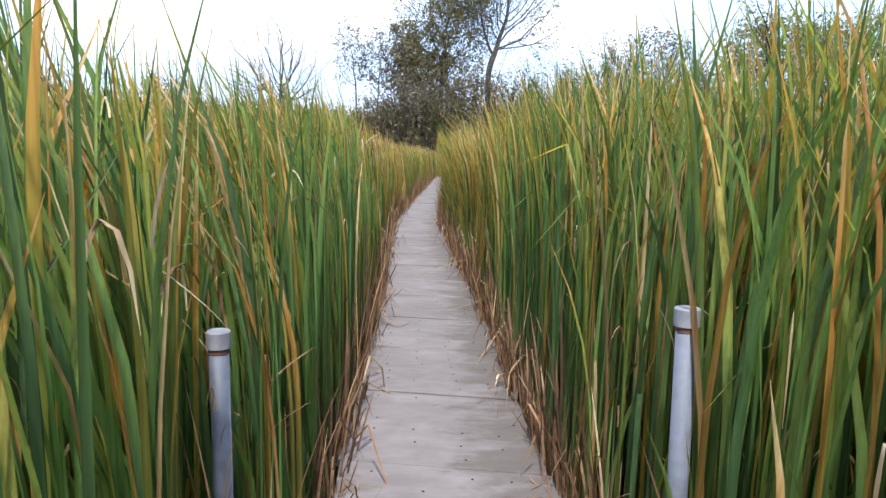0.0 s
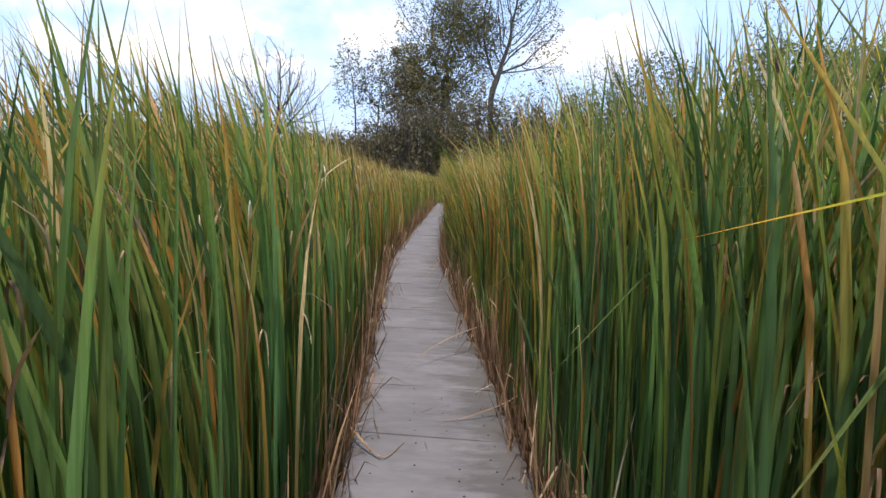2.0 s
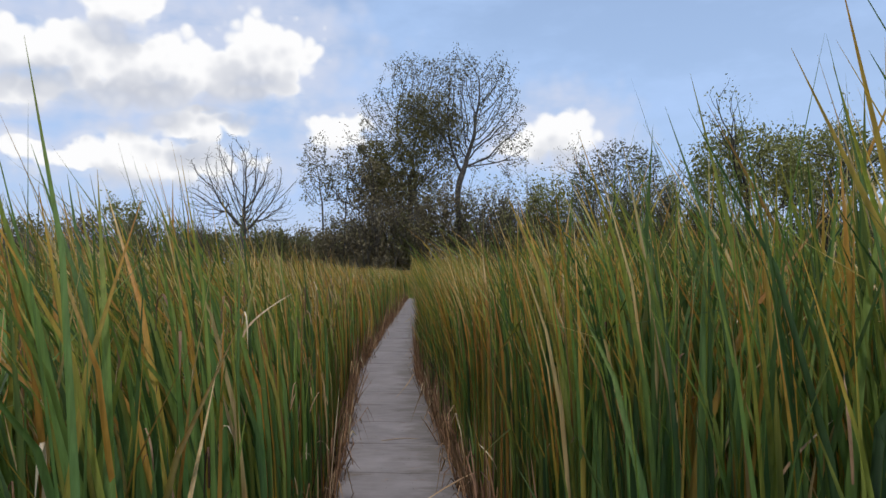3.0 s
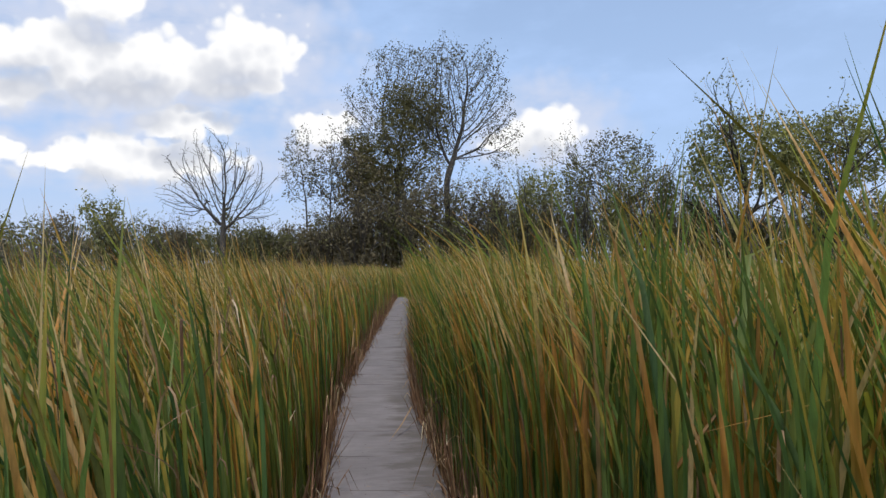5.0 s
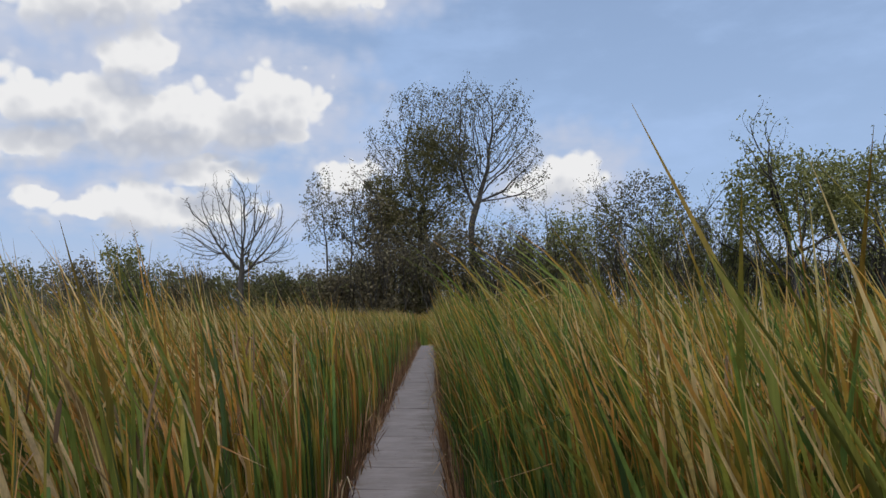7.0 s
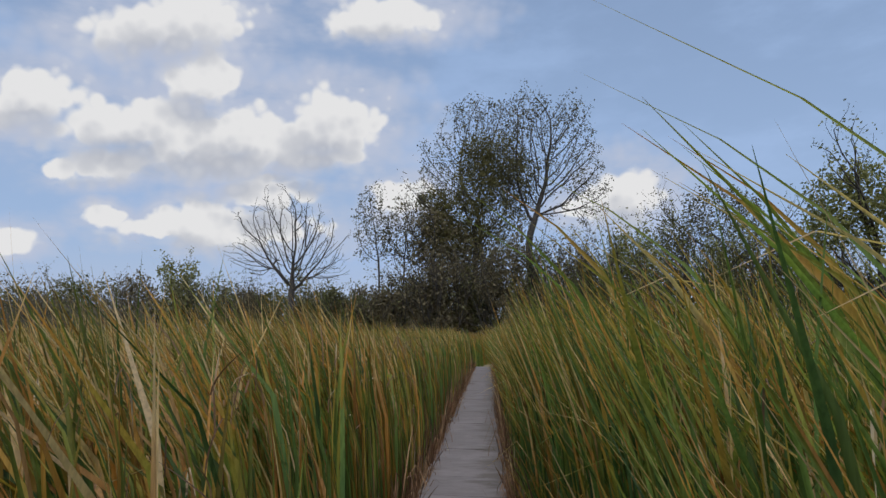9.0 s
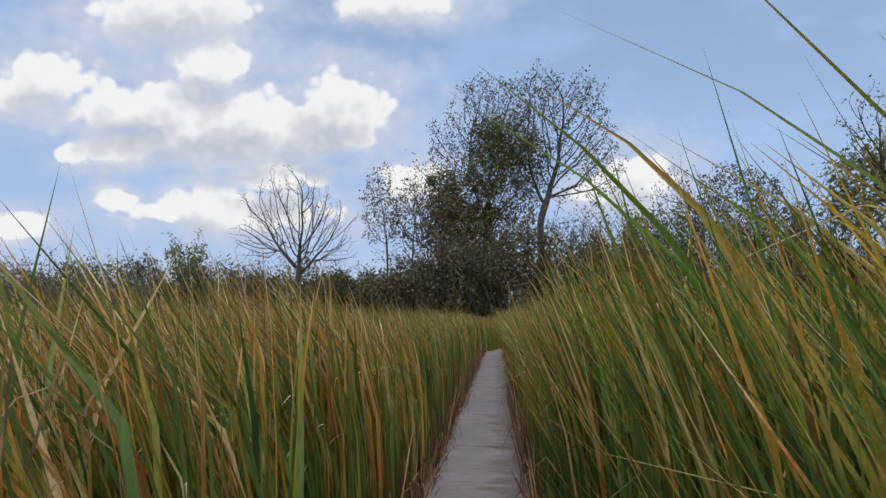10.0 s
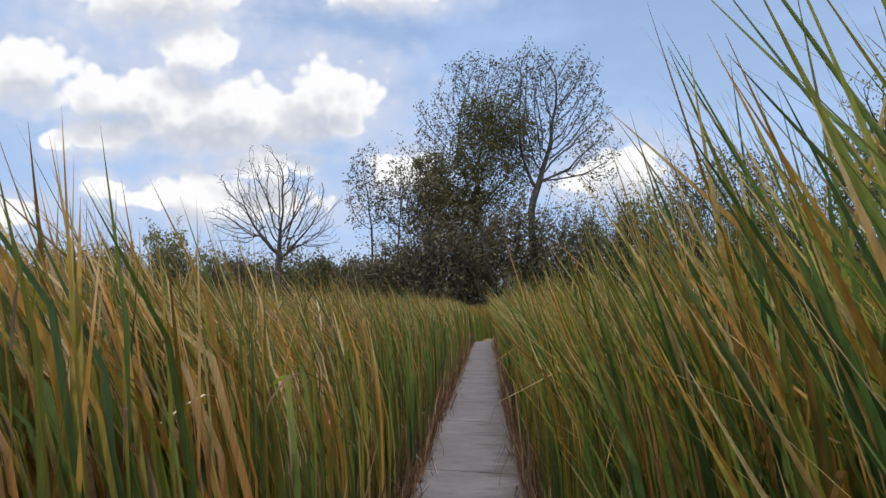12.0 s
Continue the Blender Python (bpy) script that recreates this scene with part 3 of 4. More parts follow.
def vine_tree():
    """The dense dark crown beside it."""
    r = np.random.default_rng(5)
    stem, limbs, tips = [], [], []
    pts, d = limb((0, 0, 0), (.05, 0, 1), 12, .4, .04, .02, r)
    stem.append(tube(pts, np.linspace(.42, .22, len(pts)), 8))
    for k in range(9):
        side = r.normal(0, 1, 3) * (1, .7, .25)
        grow(pts[2 + k % 5], d * .7 + side * .6, 5.0 * r.uniform(.7, 1.1), .13, 2, r, bough(limbs), tips, .7, .14, .05, 3, .65, 5)
    blobs = [(1.0, 0, 17.4, 2.6, 2.0, 2.6), (2.8, 0, 18.4, 2.7, 2.5, 2.9), (4.5, 0, 16.6, 2.1, 2.4, 2.8), (.6, 0, 15.8, 2.8, 2.6, 2.8), (-1.4, 0, 13.4, 2.6, 2.4, 2.6), (2.4, 0, 13.2, 3.4, 2.6, 2.6),
             (-3.0, 0, 11.6, 2.2, 2.0, 2.2), (.6, 0, 19.4, 1.8, 1.6, 1.6), (-2.2, 0, 10.6, 2.4, 2.2, 2.3), (1.2, 0, 10.4, 3.0, 2.4, 2.4), (-3.2, 0, 14.6, 1.3, 1.4, 1.3)]
    dense = cloud_points(22000, blobs, r)
    return tree("vine_clad_tree", "dark leafy tree smothered in vines", "tree", (-1.0, 73, G), (stem, limbs), [(dense, .12), (scatter(tips, 3, .35, r), .11)], M_BARK, M_VINE)


def poplar_top():
    """A third stem behind, whose thin twigs top the group."""
    r = np.random.default_rng(23)
    crown = [(1.6, 0, 22.6, 2.7, 2.0, 2.2), (-1.0, 0, 22.0, 2.2, 2.0, 2.6), (-3.6, 0, 18.6, 2.3, 2.0, 2.4), (-4.9, 0, 16.4, 1.4, 1.6, 1.8), (.2, 0, 19.0, 3.0, 2.0, 2.6), (-3.6, 0, 14.6, 2.2, 1.6, 2.4)]
    crown = [(x - .2, y, z - G, a * 1.12, b, c * 1.14) for x, y, z, a, b, c in crown]
    wood, twigs = colonise(straight(0, -.4, 13.5), cloud_points(3000, crown, r), r, .40, 6.0, .55, .10, .16, .015)
    return tree("poplar", "thin-leaved poplar rising behind a dark crown", "tree", (.2, 75, G), wood, [(scatter(twigs, 5, .26, r), .12)], M_BARK, M_POPLAR)


def small_poplar(x, y, stem, crown, seed, group="slender poplars"):
    r = np.random.default_rng(seed)
    crown = [(a - x, 0, b - G, c * 1.15, 1.3, d * 1.12) for a, b, c, d in crown]
    wood, twigs = colonise(straight(0, crown[0][0] * .35, stem, 10, .08, seed), cloud_points(800, crown, r), r, .34, 5.0, .45, .14, .14, .012)
    return tree("poplar", "slender young poplar with sparse grey-green leaves", "tree", (x, y, G), wood, [(scatter(twigs, 5, .22, r), .12)], M_BARK, M_POPLAR, group)


def dead_tree(x, y):
    r = np.random.default_rng(41)
    crown = [(-.3, 0, 10.9, 4.2, 3.2, 3.9), (-3.4, 0, 9.0, 2.5, 2.4, 2.4), (2.9, 0, 9.4, 2.3, 2.4, 2.8), (2.8, 0, 7.6, 2.2, 1.8, 1.3)]
    wood, twigs = colonise(straight(0, .12, 5.6, 12, .05), cloud_points(3000, crown, r), r, .32, 7.0, .44, .28, .12, .016, 2.2)
    return tree("dead_tree", "bare grey dead tree with fine spreading twigs", "tree", (x, y, G), wood, [], M_BARK, M_POPLAR)


def crown_tree(name, label, x, y, height, blobs, count, size, mat, seed, limbs_n=8, trunk=.2):
    r = np.random.default_rng(seed)
    stem, limbs, tips = [], [], []
    pts, d = limb((0, 0, 0), (0, 0, 1), height * .6, trunk, .05, .02, r)
    stem.append(tube(pts, np.linspace(trunk, trunk * .5, len(pts)), 7))
    for k in range(limbs_n):
        a = k * 2.4 + seed
        grow(pts[2 + k % 5], (math.cos(a), math.sin(a), .7), height * .36 * r.uniform(.7, 1.1), trunk * .4, 2, r, bough(limbs), tips, .7, .15, .05, 3, .62, 4)
    leaves = [(scatter(tips, 3, .35, r), size * .8)]
    if count:
        leaves.append((cloud_points(int(count * 1.7), blobs, r), size * .95))
    return tree(name, label, "tree", (x, y, G), (stem, limbs), leaves, M_BARK, mat)


def shrub(x, y, w, h, seed, mat, count, bare=.3):
    r = np.random.default_rng(seed)
    stems, limbs, tips = [], [], []
    for k in range(9):
        a = r.uniform(0, 6.28)
        base = np.array([math.cos(a) * w * .25, math.sin(a) * w * .25, 0])
        q, d = limb(base, (math.cos(a) * .35, math.sin(a) * .3, 1), h * r.uniform(.6, .95), .05, .07, .0, r)
        stems.append([tube(q, np.linspace(.06, .025, len(q)), 5)])
        for j in range(4):
            grow(q[2 + j], d + r.normal(0, .5, 3), h * .3, .025, 1, r, limbs, tips, .7, .15, .04, 4, .6, 3)
    blobs = []
    for k in range(8):
        blobs.append((r.uniform(-.6, .6) * w, r.uniform(-.4, .4) * w, h * (r.uniform(.35, .74) if k < 5 else r.uniform(.1, .35)), w * r.uniform(.3, .5), w * .4, h * r.uniform(.2, .32)))
    leaves = [(scatter(tips, 1, .2, r), .13)]
    if count:
        leaves.append((cloud_points(int(count * 1.15), blobs, r), .14 if y < 80 else .19))
    label = "leafy grey-green thicket shrub with fine twigs" if mat is not M_BROWNING else "browning thicket shrub with fine bare twigs" if count else "bare grey brush with fine upright twigs"
    bush = tree("shrub", label, "shrub", (x, y, G), (None, stems), leaves, M_BARK if count else M_DEADWOOD, mat, "thicket round the marsh")
    v, f, _ = join(limbs)
    twigs = new("twig", array_mesh("twig", v, f, M_BARK if count else M_DEADWOOD))
    twigs.parent = bush
    tagged(twigs, kind="stuff")
    return bush


poplar_big()
vine_tree()
poplar_top()
crown_tree("browning_tree", "half-bare tree with browning leaves", -3.8, 72.5, 14.5,
           [(-.6, 0, 12.2, 1.8, 1.6, 1.8), (1.2, 0, 10.6, 2.2, 1.8, 1.9), (-1.4, 0, 9.6, 1.9, 1.8, 1.7), (.6, 0, 8.4, 2.6, 2, 1.8)], 2600, .17, M_BROWNING, 14, 12, .2)
small_poplar(-9.2, 72, 8.4, [(-10.5, 13.4, 1.3, 2.1), (-9.7, 11.4, 1.7, 2.2), (-10.6, 10.2, 1.2, 1.6)], 3)
small_poplar(-7.5, 72.5, 8.0, [(-6.9, 12.4, 1.5, 2.0), (-7.8, 10.6, 1.7, 1.7), (-6.6, 10.0, 1.4, 1.6)], 8)
small_poplar(-4.8, 74, 9.6, [(-4.6, 13.6, 1.6, 2.0), (-5.4, 11.8, 1.6, 1.8)], 9)
dead_tree(-16.6, 68)
crown_tree("broadleaf_tree", "small round-headed green tree above the treeline", -43.2, 105, 12.5,
           [(-1.6, 0, 11.0, 1.5, 1.6, 1.4), (1.6, 0, 11.0, 1.6, 1.6, 1.4), (.2, 0, 9.0, 2.4, 2, 1.4)], 620, .24, M_WILLOW, 4)
crown_tree("locust_tree", "open feathery tree with dark forked branches", 21.5, 72, 16.0,
           [(-2.2, 0, 13.6, 1.3, 1.2, 1.2), (-.8, 0, 14.6, 1.2, 1.0, 1.2), (1.0, 0, 14.2, 1.4, 1.2, 1.3), (2.6, 0, 13.4, 1.3, 1.2, 1.3), (.4, 0, 12.4, 2.0, 1, 1.2), (-2.0, 0, 11.8, 1.6, 1, 1.2), (2.4, 0, 11.4, 1.6, 1, 1.2)],
           1500, .14, M_POPLAR, 6, 14, .22)
crown_tree("willow_tree", "broad rounded yellow-green willow", 31.0, 64, 16.0,
           [(-3.2, 0, 12.4, 2.6, 2.4, 2.6), (-.4, 0, 13.4, 2.8, 2.4, 2.4), (2.6, 0, 12.8, 2.6, 2.4, 2.6), (-4.2, 0, 10.2, 1.9, 2, 2.2), (4.2, 0, 10.4, 2, 2, 2.4), (0, 0, 10.0, 3.2, 2, 2.0)],
           4600, .18, M_WILLOW, 7, 12, .35)
crown_tree("willow_tree", "broad rounded yellow-green willow", 39.5, 66, 17.0,
           [(-2.4, 0, 13.4, 3.0, 2.4, 2.8), (1.4, 0, 14.2, 3.0, 2.4, 2.6), (4.0, 0, 12.2, 2.8, 2.4, 2.8), (-3.4, 0, 10.6, 2.2, 2, 2.4), (1, 0, 10.4, 3.4, 2, 2.2)], 4600, .18, M_WILLOW, 17, 12, .35)

r0 = random.Random(3)
# the thicket under and beside the tall trees
for k in range(15):
    x = -12 + k * 1.75 + r0.uniform(-.5, .5)
    shrub(x, 69.5 + r0.uniform(-1.5, 3.0), 2.6, max(6.8, 10.8 - (.34 if x < 1 else .05) * abs(x - 1)) + r0.uniform(-.9, .9), 100 + k, M_BROWNING if k % 3 else M_SHRUB, 4600)
for k in range(14):
    x = 12.5 + k * 2.4 + r0.uniform(-.6, .6)
    shrub(x, 70 + r0.uniform(-3, 2), 2.9, r0.uniform(10.5, 13.5) if x < 30 else r0.uniform(7, 9.5), 130 + k, M_SHRUB if k % 3 else M_WILLOW, 3700)
for k in range(14):
    x = -15 - k * 4.4 + r0.uniform(-1, 1)
    shrub(x, 90 + r0.uniform(-5, 6), 4.2, r0.uniform(7.2, 10.0), 160 + k, M_SHRUB if k % 3 else M_BROWNING, 3600)
# bare brush to one side of the marsh
for k in range(9):
    x = -30 - k * 2.6 + r0.uniform(-.8, .8)
    shrub(x, 66 + r0.uniform(-4, 6), 2.2, r0.uniform(5.0, 7.5), 190 + k, M_BROWNING, 0)

# woods that close the distance
rw = np.random.default_rng(77)
n = 46000
ang = rw.uniform(-1.25, 1.25, n)
dist = rw.uniform(92, 125, n)
top = 6.6 + 1.6 * ripple(ang * 60, dist * .2, 3.0, 1.5) + np.where(ang > .12, 2.0, 0)
pts = np.stack([np.sin(ang) * dist, np.cos(ang) * dist, G + top * rw.uniform(0, 1, n) ** .7], 1)
v, f, _ = leaf_cards(pts, .31, rw)
tagged(new("far_woods", array_mesh("far_woods", v, f, M_SHRUB)), "low hazy line of mixed woods past the marsh", "woods", kind="stuff")


# ---------------------------------------------------------------- single cattails that stand out along the walk
def cattail(seed, leaves, height, wind, label):
    """One plant: a fan of long sword leaves from one foot, the first as tall as the plant."""
    r = np.random.default_rng(seed)
    root = tagged(new("cattail"), label, "cattail", "cattails along the boardwalk")
    fan = r.uniform(0, 6.28)
    for k in range(leaves):
        out = (k - (leaves - 1) / 2) / leaves
        h = height * (1 - (.25 if wind < -.3 else .55) * abs(out)) * r.uniform(.86, 1.0)
        lean = np.array([[wind * (h / height) ** 2 + math.cos(fan) * out * .28 + r.normal(0, .04), math.sin(fan) * out * .28 + r.normal(0, .05)]])
        foot = np.array([[math.cos(fan) * out * .05, math.sin(fan) * out * .05, 0]])
        kind = r.uniform()
        age = r.uniform(0, .25) if kind < .7 else r.uniform(.3, .5) if kind < .93 else r.uniform(.62, .9)
        droop = np.array([r.uniform(.78, .94) if r.uniform() < .1 else 9.0])
        v, f, uv = blades(1, foot, np.array([h]), np.array([r.uniform(.026, .036) if wind < -.3 else r.uniform(.017, .026)]), lean, np.array([r.uniform(3.6, 5.2) if wind < -.3 else r.uniform(1.7, 3.0)]), np.array([age]), True, 12, droop, np.array([r.normal(0, .4)]) if wind < -.3 else None)
        new("leaf", array_mesh("leaf", v, f, M_CATTAIL, uv, smooth=True)).parent = root
    return root


STYLES = [("tall green cattail with leaves bent by wind", 2.36, -.20), ("green cattail with yellowing leaf tips", 2.25, -.12),
          ("cattail with green and orange-brown leaves", 2.3, -.17), ("upright green cattail with sword-shaped leaves", 2.4, -.07)]
STYLES_WIND = [("tall cattail bent far over by wind", 2.74, -.38), ("cattail with orange-edged leaves bent by wind", 2.62, -.33)]
kinds = [cattail(300 + k, 6 + k % 4, STYLES[k % 4][1], STYLES[k % 4][2], STYLES[k % 4][0]) for k in range(16)]
kinds += [cattail(340 + k, 4, *STYLES_WIND[k % 2][1:], STYLES_WIND[k % 2][0]) for k in range(4)]
rc = random.Random(21)
spots = [(1, rc.uniform(-.6, 6), rc.uniform(.62, 1.9), rc.uniform(.82, .98)) for k in range(32)]
spots += [(1, rc.uniform(6, 13), rc.uniform(.70, 2.0), rc.uniform(.84, 1.0)) for k in range(20)]
spots += [(1, rc.uniform(13, 22), rc.uniform(.62, 1.8), rc.uniform(.92, 1.15)) for k in range(34)]
spots += [(-1, rc.uniform(.9, 6), rc.uniform(.7, 2.2), rc.uniform(.82, .97)) for k in range(18)]
spots += [(-1, rc.uniform(6, 22), rc.uniform(.5, 2.6), rc.uniform(.82, .97)) for k in range(30)]
for k, (side, y, off, size) in enumerate(spots):
    m = pose(float(walk_x(y)) + side * (HALF + off), y, GROUND_Z - .01, 0, 0, rc.uniform(-25, 25)) @ Matrix.Scale(size, 4)
    if k < 16:
        kinds[k].matrix_basis = m
    else:
        copy_thing(kinds[k % 16], m)

for k in range(12):
    y = 10.8 + k * .19
    m = pose(float(walk_x(y)) + HALF + rc.uniform(.42, 1.1), y, GROUND_Z - .01, 0, 0, rc.uniform(-14, 14)) @ Matrix.Scale(rc.uniform(.98, 1.12), 4)
    if k < 4:
        kinds[16 + k].matrix_basis = m
    else:
        copy_thing(kinds[16 + k % 4], m)


def seed_head(x, y, top, lean, label, burst):
    """A cattail stalk with its brown spike, part of it gone to pale fluff."""
    r = np.random.default_rng(int(top * 100))
    root = tagged(new("cattail_spike"), label, "cattail spike")
    root.location = (x, y, GROUND_Z)
    h = top - GROUND_Z
    way = np.array([lean, 0, 1.0])
    at = [way * h * s for s in (0, .3, .6, .9)]
    v, f, _ = tube(at, [.006, .006, .005, .004], 7)
    new("stalk", array_mesh("stalk", v, f, M_STRAW, np.full((len(v), 2), .3), smooth=True)).parent = root
    v, f, _ = tube([way * (h - d) for d in (.17, .165, .15, .08, .015, .005, .0)], [.002, .010, .0125, .013, .012, .008, .002], 12)
    spike = new("spike", array_mesh("spike", v, f, M_SPIKE, smooth=True))
    spike.parent = root
    n = 260
    d = r.normal(0, 1, (n, 3))
    d /= np.linalg.norm(d, axis=1)[:, None]
    c = way * (h - .03) + d * (.018 + burst * r.uniform(0, 1, n) ** .7)[:, None] * np.array([1, 1, 1.7])
    v, f, _ = leaf_cards(c, .007, r)
    fluff = new("fluff", array_mesh("fluff", v, f, M_FLUFF))
    fluff.parent = spike
    tagged(fluff, "pale burst seed fluff", kind="stuff")
    return root


seed_head(.52, 14.55, 1.56, -.04, "brown cattail spike with pale fluff bursting at its tip", .02)
seed_head(-2.16, 15.7, 1.66, -.05, "cattail spike gone to white fluff among brown leaves", .035)
seed_head(-2.55, 15.4, 1.63, -.03, "cattail spike gone to white fluff among brown leaves", .03)


# ---------------------------------------------------------------- posts
def post(x, y, top, lean, label):
    root = tagged(new("post"), label, "post", "posts beside the boardwalk")
    root.location = (x, y, GROUND_Z)
    h = top - GROUND_Z
    bm = bmesh.new()
    bmesh.ops.create_cone(bm, cap_ends=True, segments=28, radius1=.027, radius2=.027, depth=h - .03)
    bmesh.ops.translate(bm, verts=bm.verts, vec=(0, 0, (h - .03) / 2))
    pipe = part("pipe", bm, M_PIPE, root)
    bm = bmesh.new()
    bmesh.ops.create_cone(bm, cap_ends=True, segments=28, radius1=.0335, radius2=.0335, depth=.05)
    bmesh.ops.bevel(bm, geom=[e for e in bm.edges if abs(e.verts[0].co.z - e.verts[1].co.z) < 1e-4], offset=.003, segments=1, affect="EDGES")
    for e in bm.edges:
        e.smooth = len(e.link_faces) == 2 and e.calc_face_angle(0) < .5
    bmesh.ops.translate(bm, verts=bm.verts, vec=(0, 0, h - .025))
    cap = part("cap", bm, M_CAP, root, "pale rounded plastic cap")
    bm = bmesh.new()
    bmesh.ops.create_cone(bm, cap_ends=False, segments=28, radius1=.0285, radius2=.0285, depth=.012)
    bmesh.ops.translate(bm, verts=bm.verts, vec=(0, 0, h - .056))
    part("band", bm, M_RUST, cap, "rust-stained band under the cap")
    for ob in (pipe, cap):
        ob.data.polygons.foreach_set("use_smooth", [abs(p.normal.z) < .9 for p in ob.data.polygons])
    root.rotation_euler = (0, radians(lean), 0)
    return root


post(.705, .54, 1.13, -1.2, "grey plastic pipe post with a pale cap")
post(-.545, .62, 1.01, -1.0, "grey plastic pipe post with a pale cap, among leaves")


# ---------------------------------------------------------------- fallen and bent dead leaves on the walk
def dead_leaf(points, width, label, seed):
    """One dry leaf, a folded tapering strip along a bent line."""
    r = np.random.default_rng(seed)
    p = np.array(points, float)
    t = np.linspace(0, len(p) - 1, 13)
    q = np.stack([np.interp(t, np.arange(len(p)), p[:, k]) for k in range(3)], 1)
    q[1:-1] = (q[:-2] + q[1:-1] * 2 + q[2:]) / 4
    q[1:-1] = (q[:-2] + q[1:-1] * 2 + q[2:]) / 4
    d = np.gradient(q, axis=0)
    d /= np.linalg.norm(d, axis=1)[:, None]
    a = np.cross(d, [0, 0, 1.0])
    a /= np.linalg.norm(a, axis=1)[:, None] + 1e-9
    w = width * np.clip(np.minimum(1, (1 - np.linspace(0, 1, 13)) * 2.2 + .06), .05, 1)[:, None] / 2
    rows = np.stack([q - a * w, q + np.array([0, 0, -1]) * w * .5, q + a * w], 1)
    under = rows - np.array([0, 0, .0012])
    verts = np.concatenate([rows.reshape(-1, 3), under.reshape(-1, 3)])
    i = np.arange(12)[:, None] * 3 + np.arange(2)[None]
    up = np.stack([i, i + 1, i + 4, i + 3], -1).reshape(-1, 4)
    faces = np.concatenate([up, up[:, ::-1] + 39])
    uv = np.full((78, 2), .8)
    uv[:, 1] = .2
    return tagged(new("dead_leaf", array_mesh("dead_leaf", verts, faces, M_STRAW, uv)), label, "dead leaf", "dead leaves on the boardwalk")


dead_leaf([(.62, 7.6, -.2), (.52, 7.5, .22), (.25, 7.1, .24), (-.1, 6.7, .16), (-.32, 6.45, .02)], .016, "pale dry leaf arching over the boardwalk", 1)
dead_leaf([(.62, 5.5, .25), (.45, 5.45, .10), (.12, 5.32, .012), (-.02, 5.28, .006)], .012, "thin dry leaf leaning onto the planks", 2)
dead_leaf([(-.62, 5.0, .12), (-.45, 4.75, .05), (-.32, 4.62, .008), (-.22, 4.95, .008)], .014, "curled brown leaf at the planks' edge", 3)
dead_leaf([(.66, 4.3, .30), (.5, 4.15, .12), (.36, 3.85, .01), (.30, 3.55, .006)], .012, "brown leaf bent over the planks' edge", 4)
dead_leaf([(.60, 3.2, .22), (.48, 3.0, .16), (.44, 2.7, .01)], .010, "brown leaf bent over the planks' edge", 5)
dead_leaf([(-.42, 3.15, .006), (-.30, 3.0, .008), (-.24, 2.95, .006)], .010, "short brown leaf lying on the planks", 6)
dead_leaf([(-.42, 9.2, .01), (-.2, 9.3, .012), (.0, 9.25, .008)], .012, "brown leaf lying on the planks", 7)
dead_leaf([(-.1, 12.2, .25), (-.2, 12.0, .12), (-.35, 11.6, .01)], .014, "brown leaf bent over the planks' edge", 8)
dead_leaf([(.12, 15.2, .35), (-.05, 15.0, .2), (-.22, 14.7, .01)], .014, "brown leaf bent over the planks' edge", 9)

# small bits of straw on the planks
n = 420
y = rng.uniform(-2.5, 40, n)
sideways = np.clip(rng.beta(1.1, .55, n) * 1.0 - .5, -.48, .49)
x = walk_x(y) + sideways
turn = rng.normal(.2, .5, n)
half = rng.uniform(.02, .10, n)
d = np.stack([np.cos(turn), np.sin(turn), np.zeros(n)], 1) * half[:, None]
w = np.stack([-np.sin(turn), np.cos(turn), np.zeros(n)], 1) * rng.uniform(.0015, .0035, n)[:, None]
c = np.stack([x, y, np.full(n, .006)], 1)
lift = np.array([0, 0, .004])
v = np.stack([c - d, c + w + lift, c + d, c - w + lift], 1).reshape(-1, 3)
uv = np.repeat(rng.uniform(0, .55, n), 4)[:, None] * np.array([[1, 0]])
tagged(new("straw_litter", array_mesh("straw_litter", v, np.arange(4 * n).reshape(n, 4), M_STRAW, uv)), "scattered brown straw bits on the planks", "litter", kind="stuff")

# ---------------------------------------------------------------- boardwalk
boardwalk = tagged(new("boardwalk"), "weathered grey boardwalk of wooden panels through the marsh", "boardwalk", kind="structure")
PITCH, SKEW = 1.02, -0.15


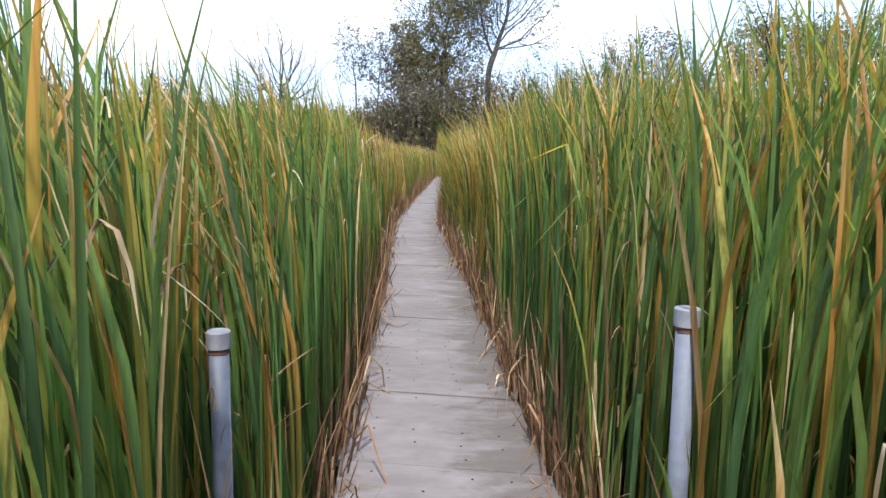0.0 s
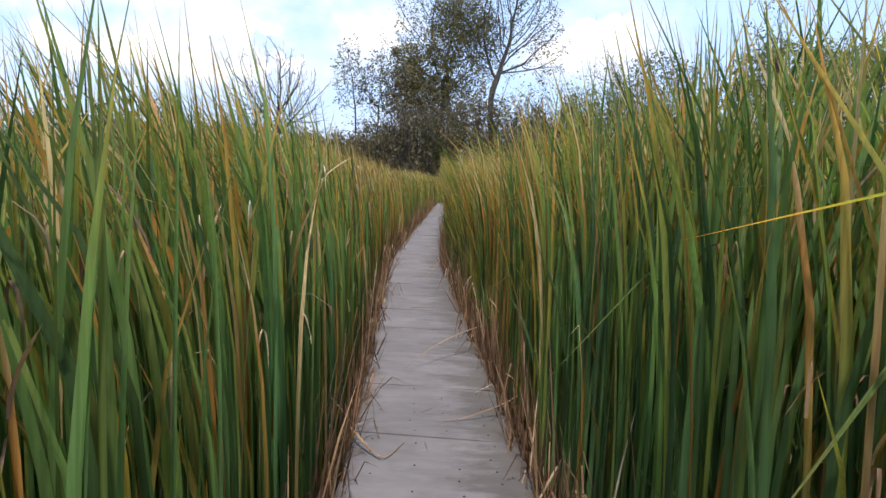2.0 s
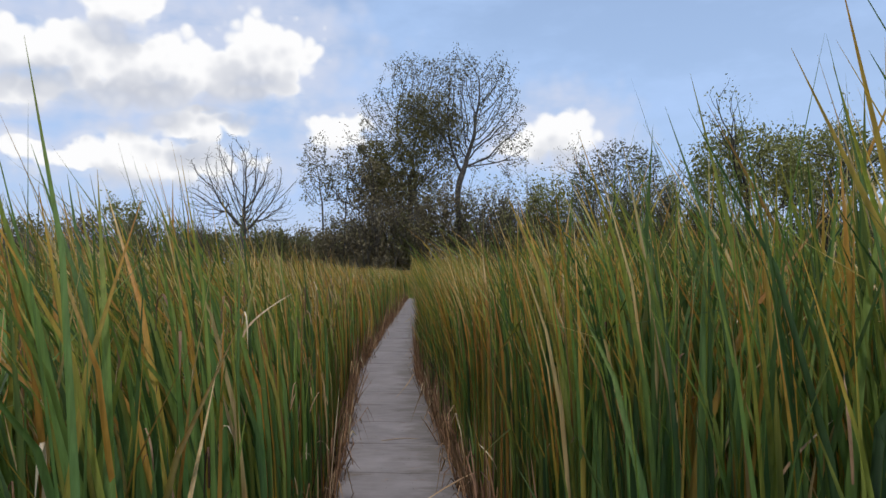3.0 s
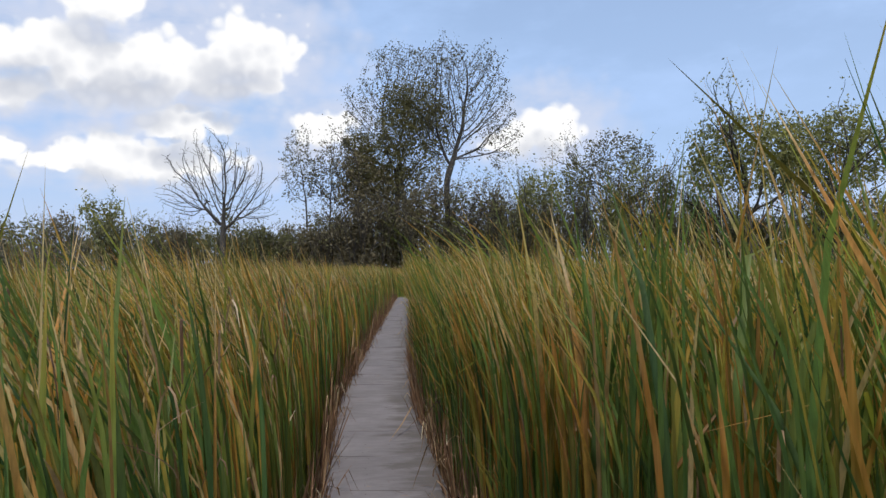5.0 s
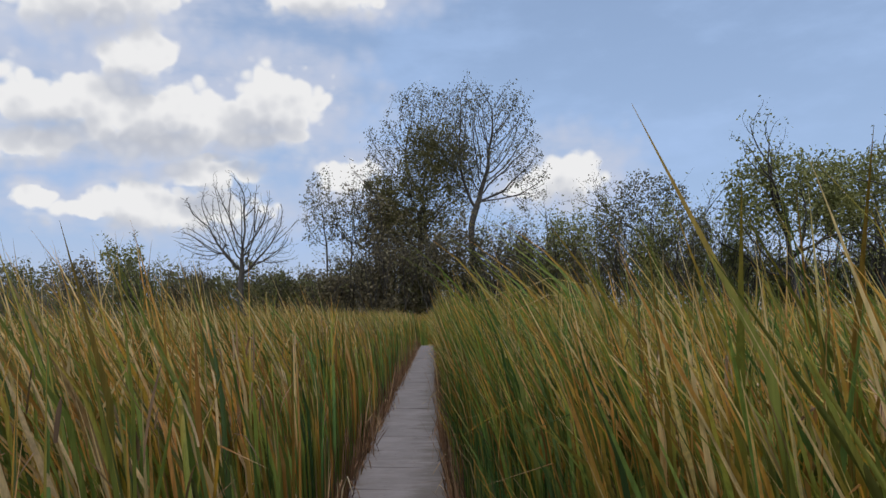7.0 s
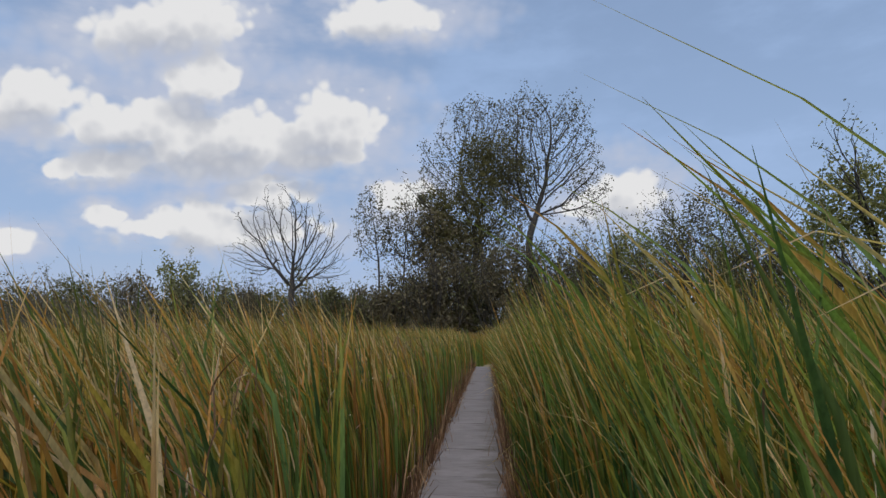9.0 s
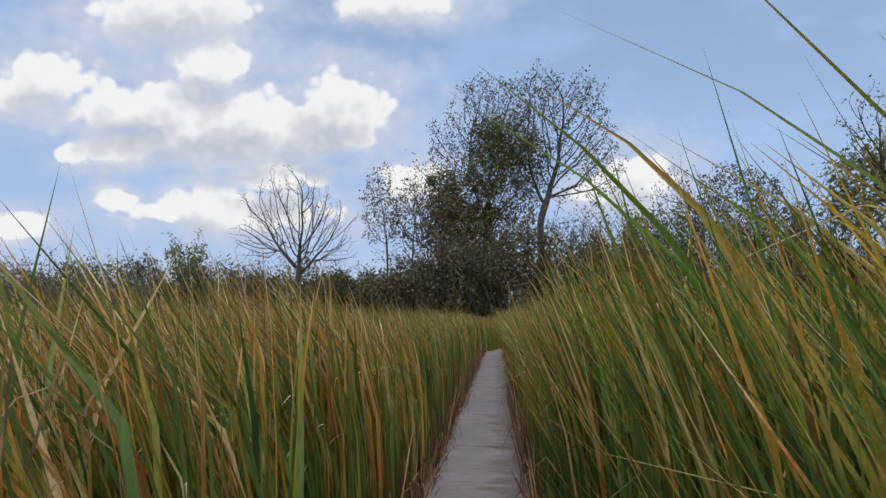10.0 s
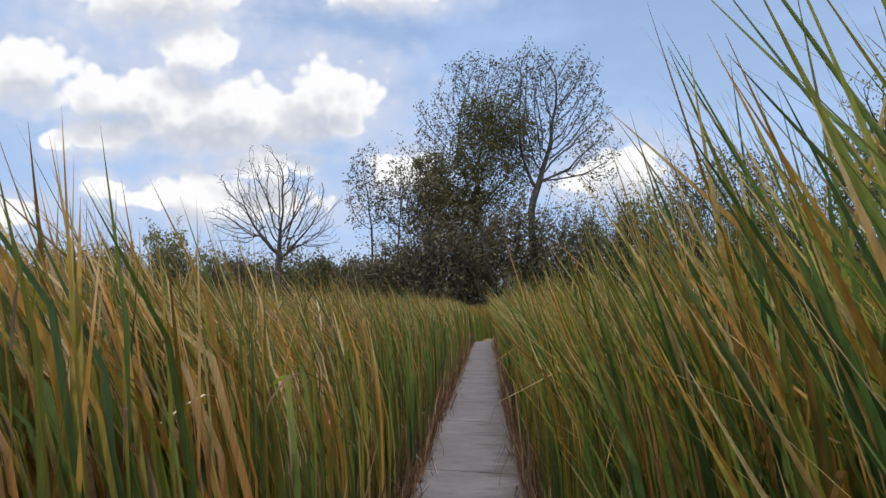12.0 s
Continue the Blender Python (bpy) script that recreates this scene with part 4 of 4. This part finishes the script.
def panel_mesh(seed):
    """One deck panel with eased edges, its ends cut askew and its sides a little ragged."""
    r = random.Random(seed)
    bm = bmesh.new()
    bmesh.ops.create_grid(bm, x_segments=8, y_segments=10, size=.5)
    bmesh.ops.translate(bm, verts=bm.verts, vec=(0, 0, .5))
    skirt = bmesh.ops.extrude_edge_only(bm, edges=[e for e in bm.edges if e.is_boundary])["geom"]
    for v in skirt:
        if isinstance(v, bmesh.types.BMVert):
            v.co.z = -.5
    warp = [r.uniform(-.0025, .0025) for k in range(3)]
    for v in bm.verts:
        x, y = v.co.x, v.co.y
        side = .006 * math.sin(y * 9 + seed * 2.3) * abs(x) * 2 if abs(x) > .49 else 0
        v.co.x = x * 2 * HALF + side
        v.co.y = y * (PITCH - .010) + SKEW * x * 2 * HALF
        v.co.z = v.co.z * .038 - .019 + warp[0] * math.cos(x * 5) + warp[1] * x * y * 4
    rim = [e for e in bm.edges if len(e.link_faces) == 2 and e.calc_face_angle(0) > .9 and e.verts[0].co.z > -.015 and e.verts[1].co.z > -.015]
    bmesh.ops.bevel(bm, geom=rim, offset=.003, segments=2, affect="EDGES")
    me = bpy.data.meshes.new("panel")
    bm.to_mesh(me)
    bm.free()
    me.materials.append(M_PLANK)
    return me


PANELS = [panel_mesh(k) for k in range(5)]
rp = random.Random(12)
START_Y = 2.98 - 5 * PITCH
count = int((END_Y - START_Y) / PITCH)
nails = []
bm = bmesh.new()
bmesh.ops.create_cone(bm, cap_ends=True, segments=8, radius1=.0065, radius2=.0050, depth=.003)
NAIL = bpy.data.meshes.new("nail")
bm.to_mesh(NAIL)
bm.free()
NAIL.materials.append(M_NAIL)
for k in range(count):
    y = START_Y + (k + .5) * PITCH
    ob = new("panel", PANELS[k % 5])
    ob.parent = boardwalk
    heading = math.degrees(math.atan2(float(walk_x(y - .5) - walk_x(y + .5)), 1.0))
    x = float(walk_x(y)) + rp.uniform(-.018, .018)
    ob.matrix_local = pose(x, y, rp.uniform(-.003, .003), rp.uniform(-.12, .12), rp.uniform(-.15, .15), heading + rp.uniform(-.4, .4))
    for row in range(6):
        for across in (-.37, -.14, .10, .33):
            if rp.random() < .25:
                continue
            dx, dy = across + rp.uniform(-.03, .03), (row - 2.5) * .165 + rp.uniform(-.02, .02)
            if y < 6.4:
                nail = new("nail", NAIL)
                nail.parent = ob
                nail.matrix_local = pose(dx, dy + SKEW * dx, .0022)
            else:
                nails.append((x + dx, y + dy + SKEW * dx, .003))

v, f, at = [], [], 0
for x, y, z in nails:
    if y > 18:
        continue
    ring = [(x + .0058 * math.cos(a), y + .0058 * math.sin(a), z + .0018) for a in np.linspace(0, 2 * math.pi, 6, endpoint=False)]
    v += ring + [(x, y, z + .0030)]
    f += [(at + q, at + (q + 1) % 6, at + 6) for q in range(6)]
    at += 7
nail_heads = new("nail_heads", array_mesh("nail_heads", np.array(v), np.array(f), M_NAIL))
nail_heads.parent = boardwalk
tagged(nail_heads, "dark nail heads in the planks", kind="stuff")

# stringers under the planks, and the short piles that carry them
for side in (-.40, .40):
    ys = np.linspace(START_Y, END_Y - .6, 40)
    bm = bmesh.new()
    rings = []
    for y in ys:
        x = float(walk_x(y)) + side
        rings.append([bm.verts.new((x + a, y, z)) for a, z in ((-.022, -.040), (.022, -.040), (.022, -.185), (-.022, -.185))])
    for a, b in zip(rings, rings[1:]):
        for q in range(4):
            bm.faces.new((a[q], a[(q + 1) % 4], b[(q + 1) % 4], b[q]))
    bm.faces.new(rings[0]), bm.faces.new(rings[-1][::-1])
    part("stringer", bm, M_STRINGER, boardwalk, "dark wet timber stringer")
for k in range(20):
    y = -1.5 + k * 2.4
    bm = bmesh.new()
    bmesh.ops.create_cube(bm, size=1)
    for v in bm.verts:
        v.co = Vector((v.co.x * .9, v.co.y * .09, v.co.z * .09)) + Vector((float(walk_x(y)), y, -.232))
    bmesh.ops.bevel(bm, geom=bm.edges[:], offset=.008, segments=1, affect="EDGES")
    part("sleeper", bm, M_STRINGER, boardwalk)
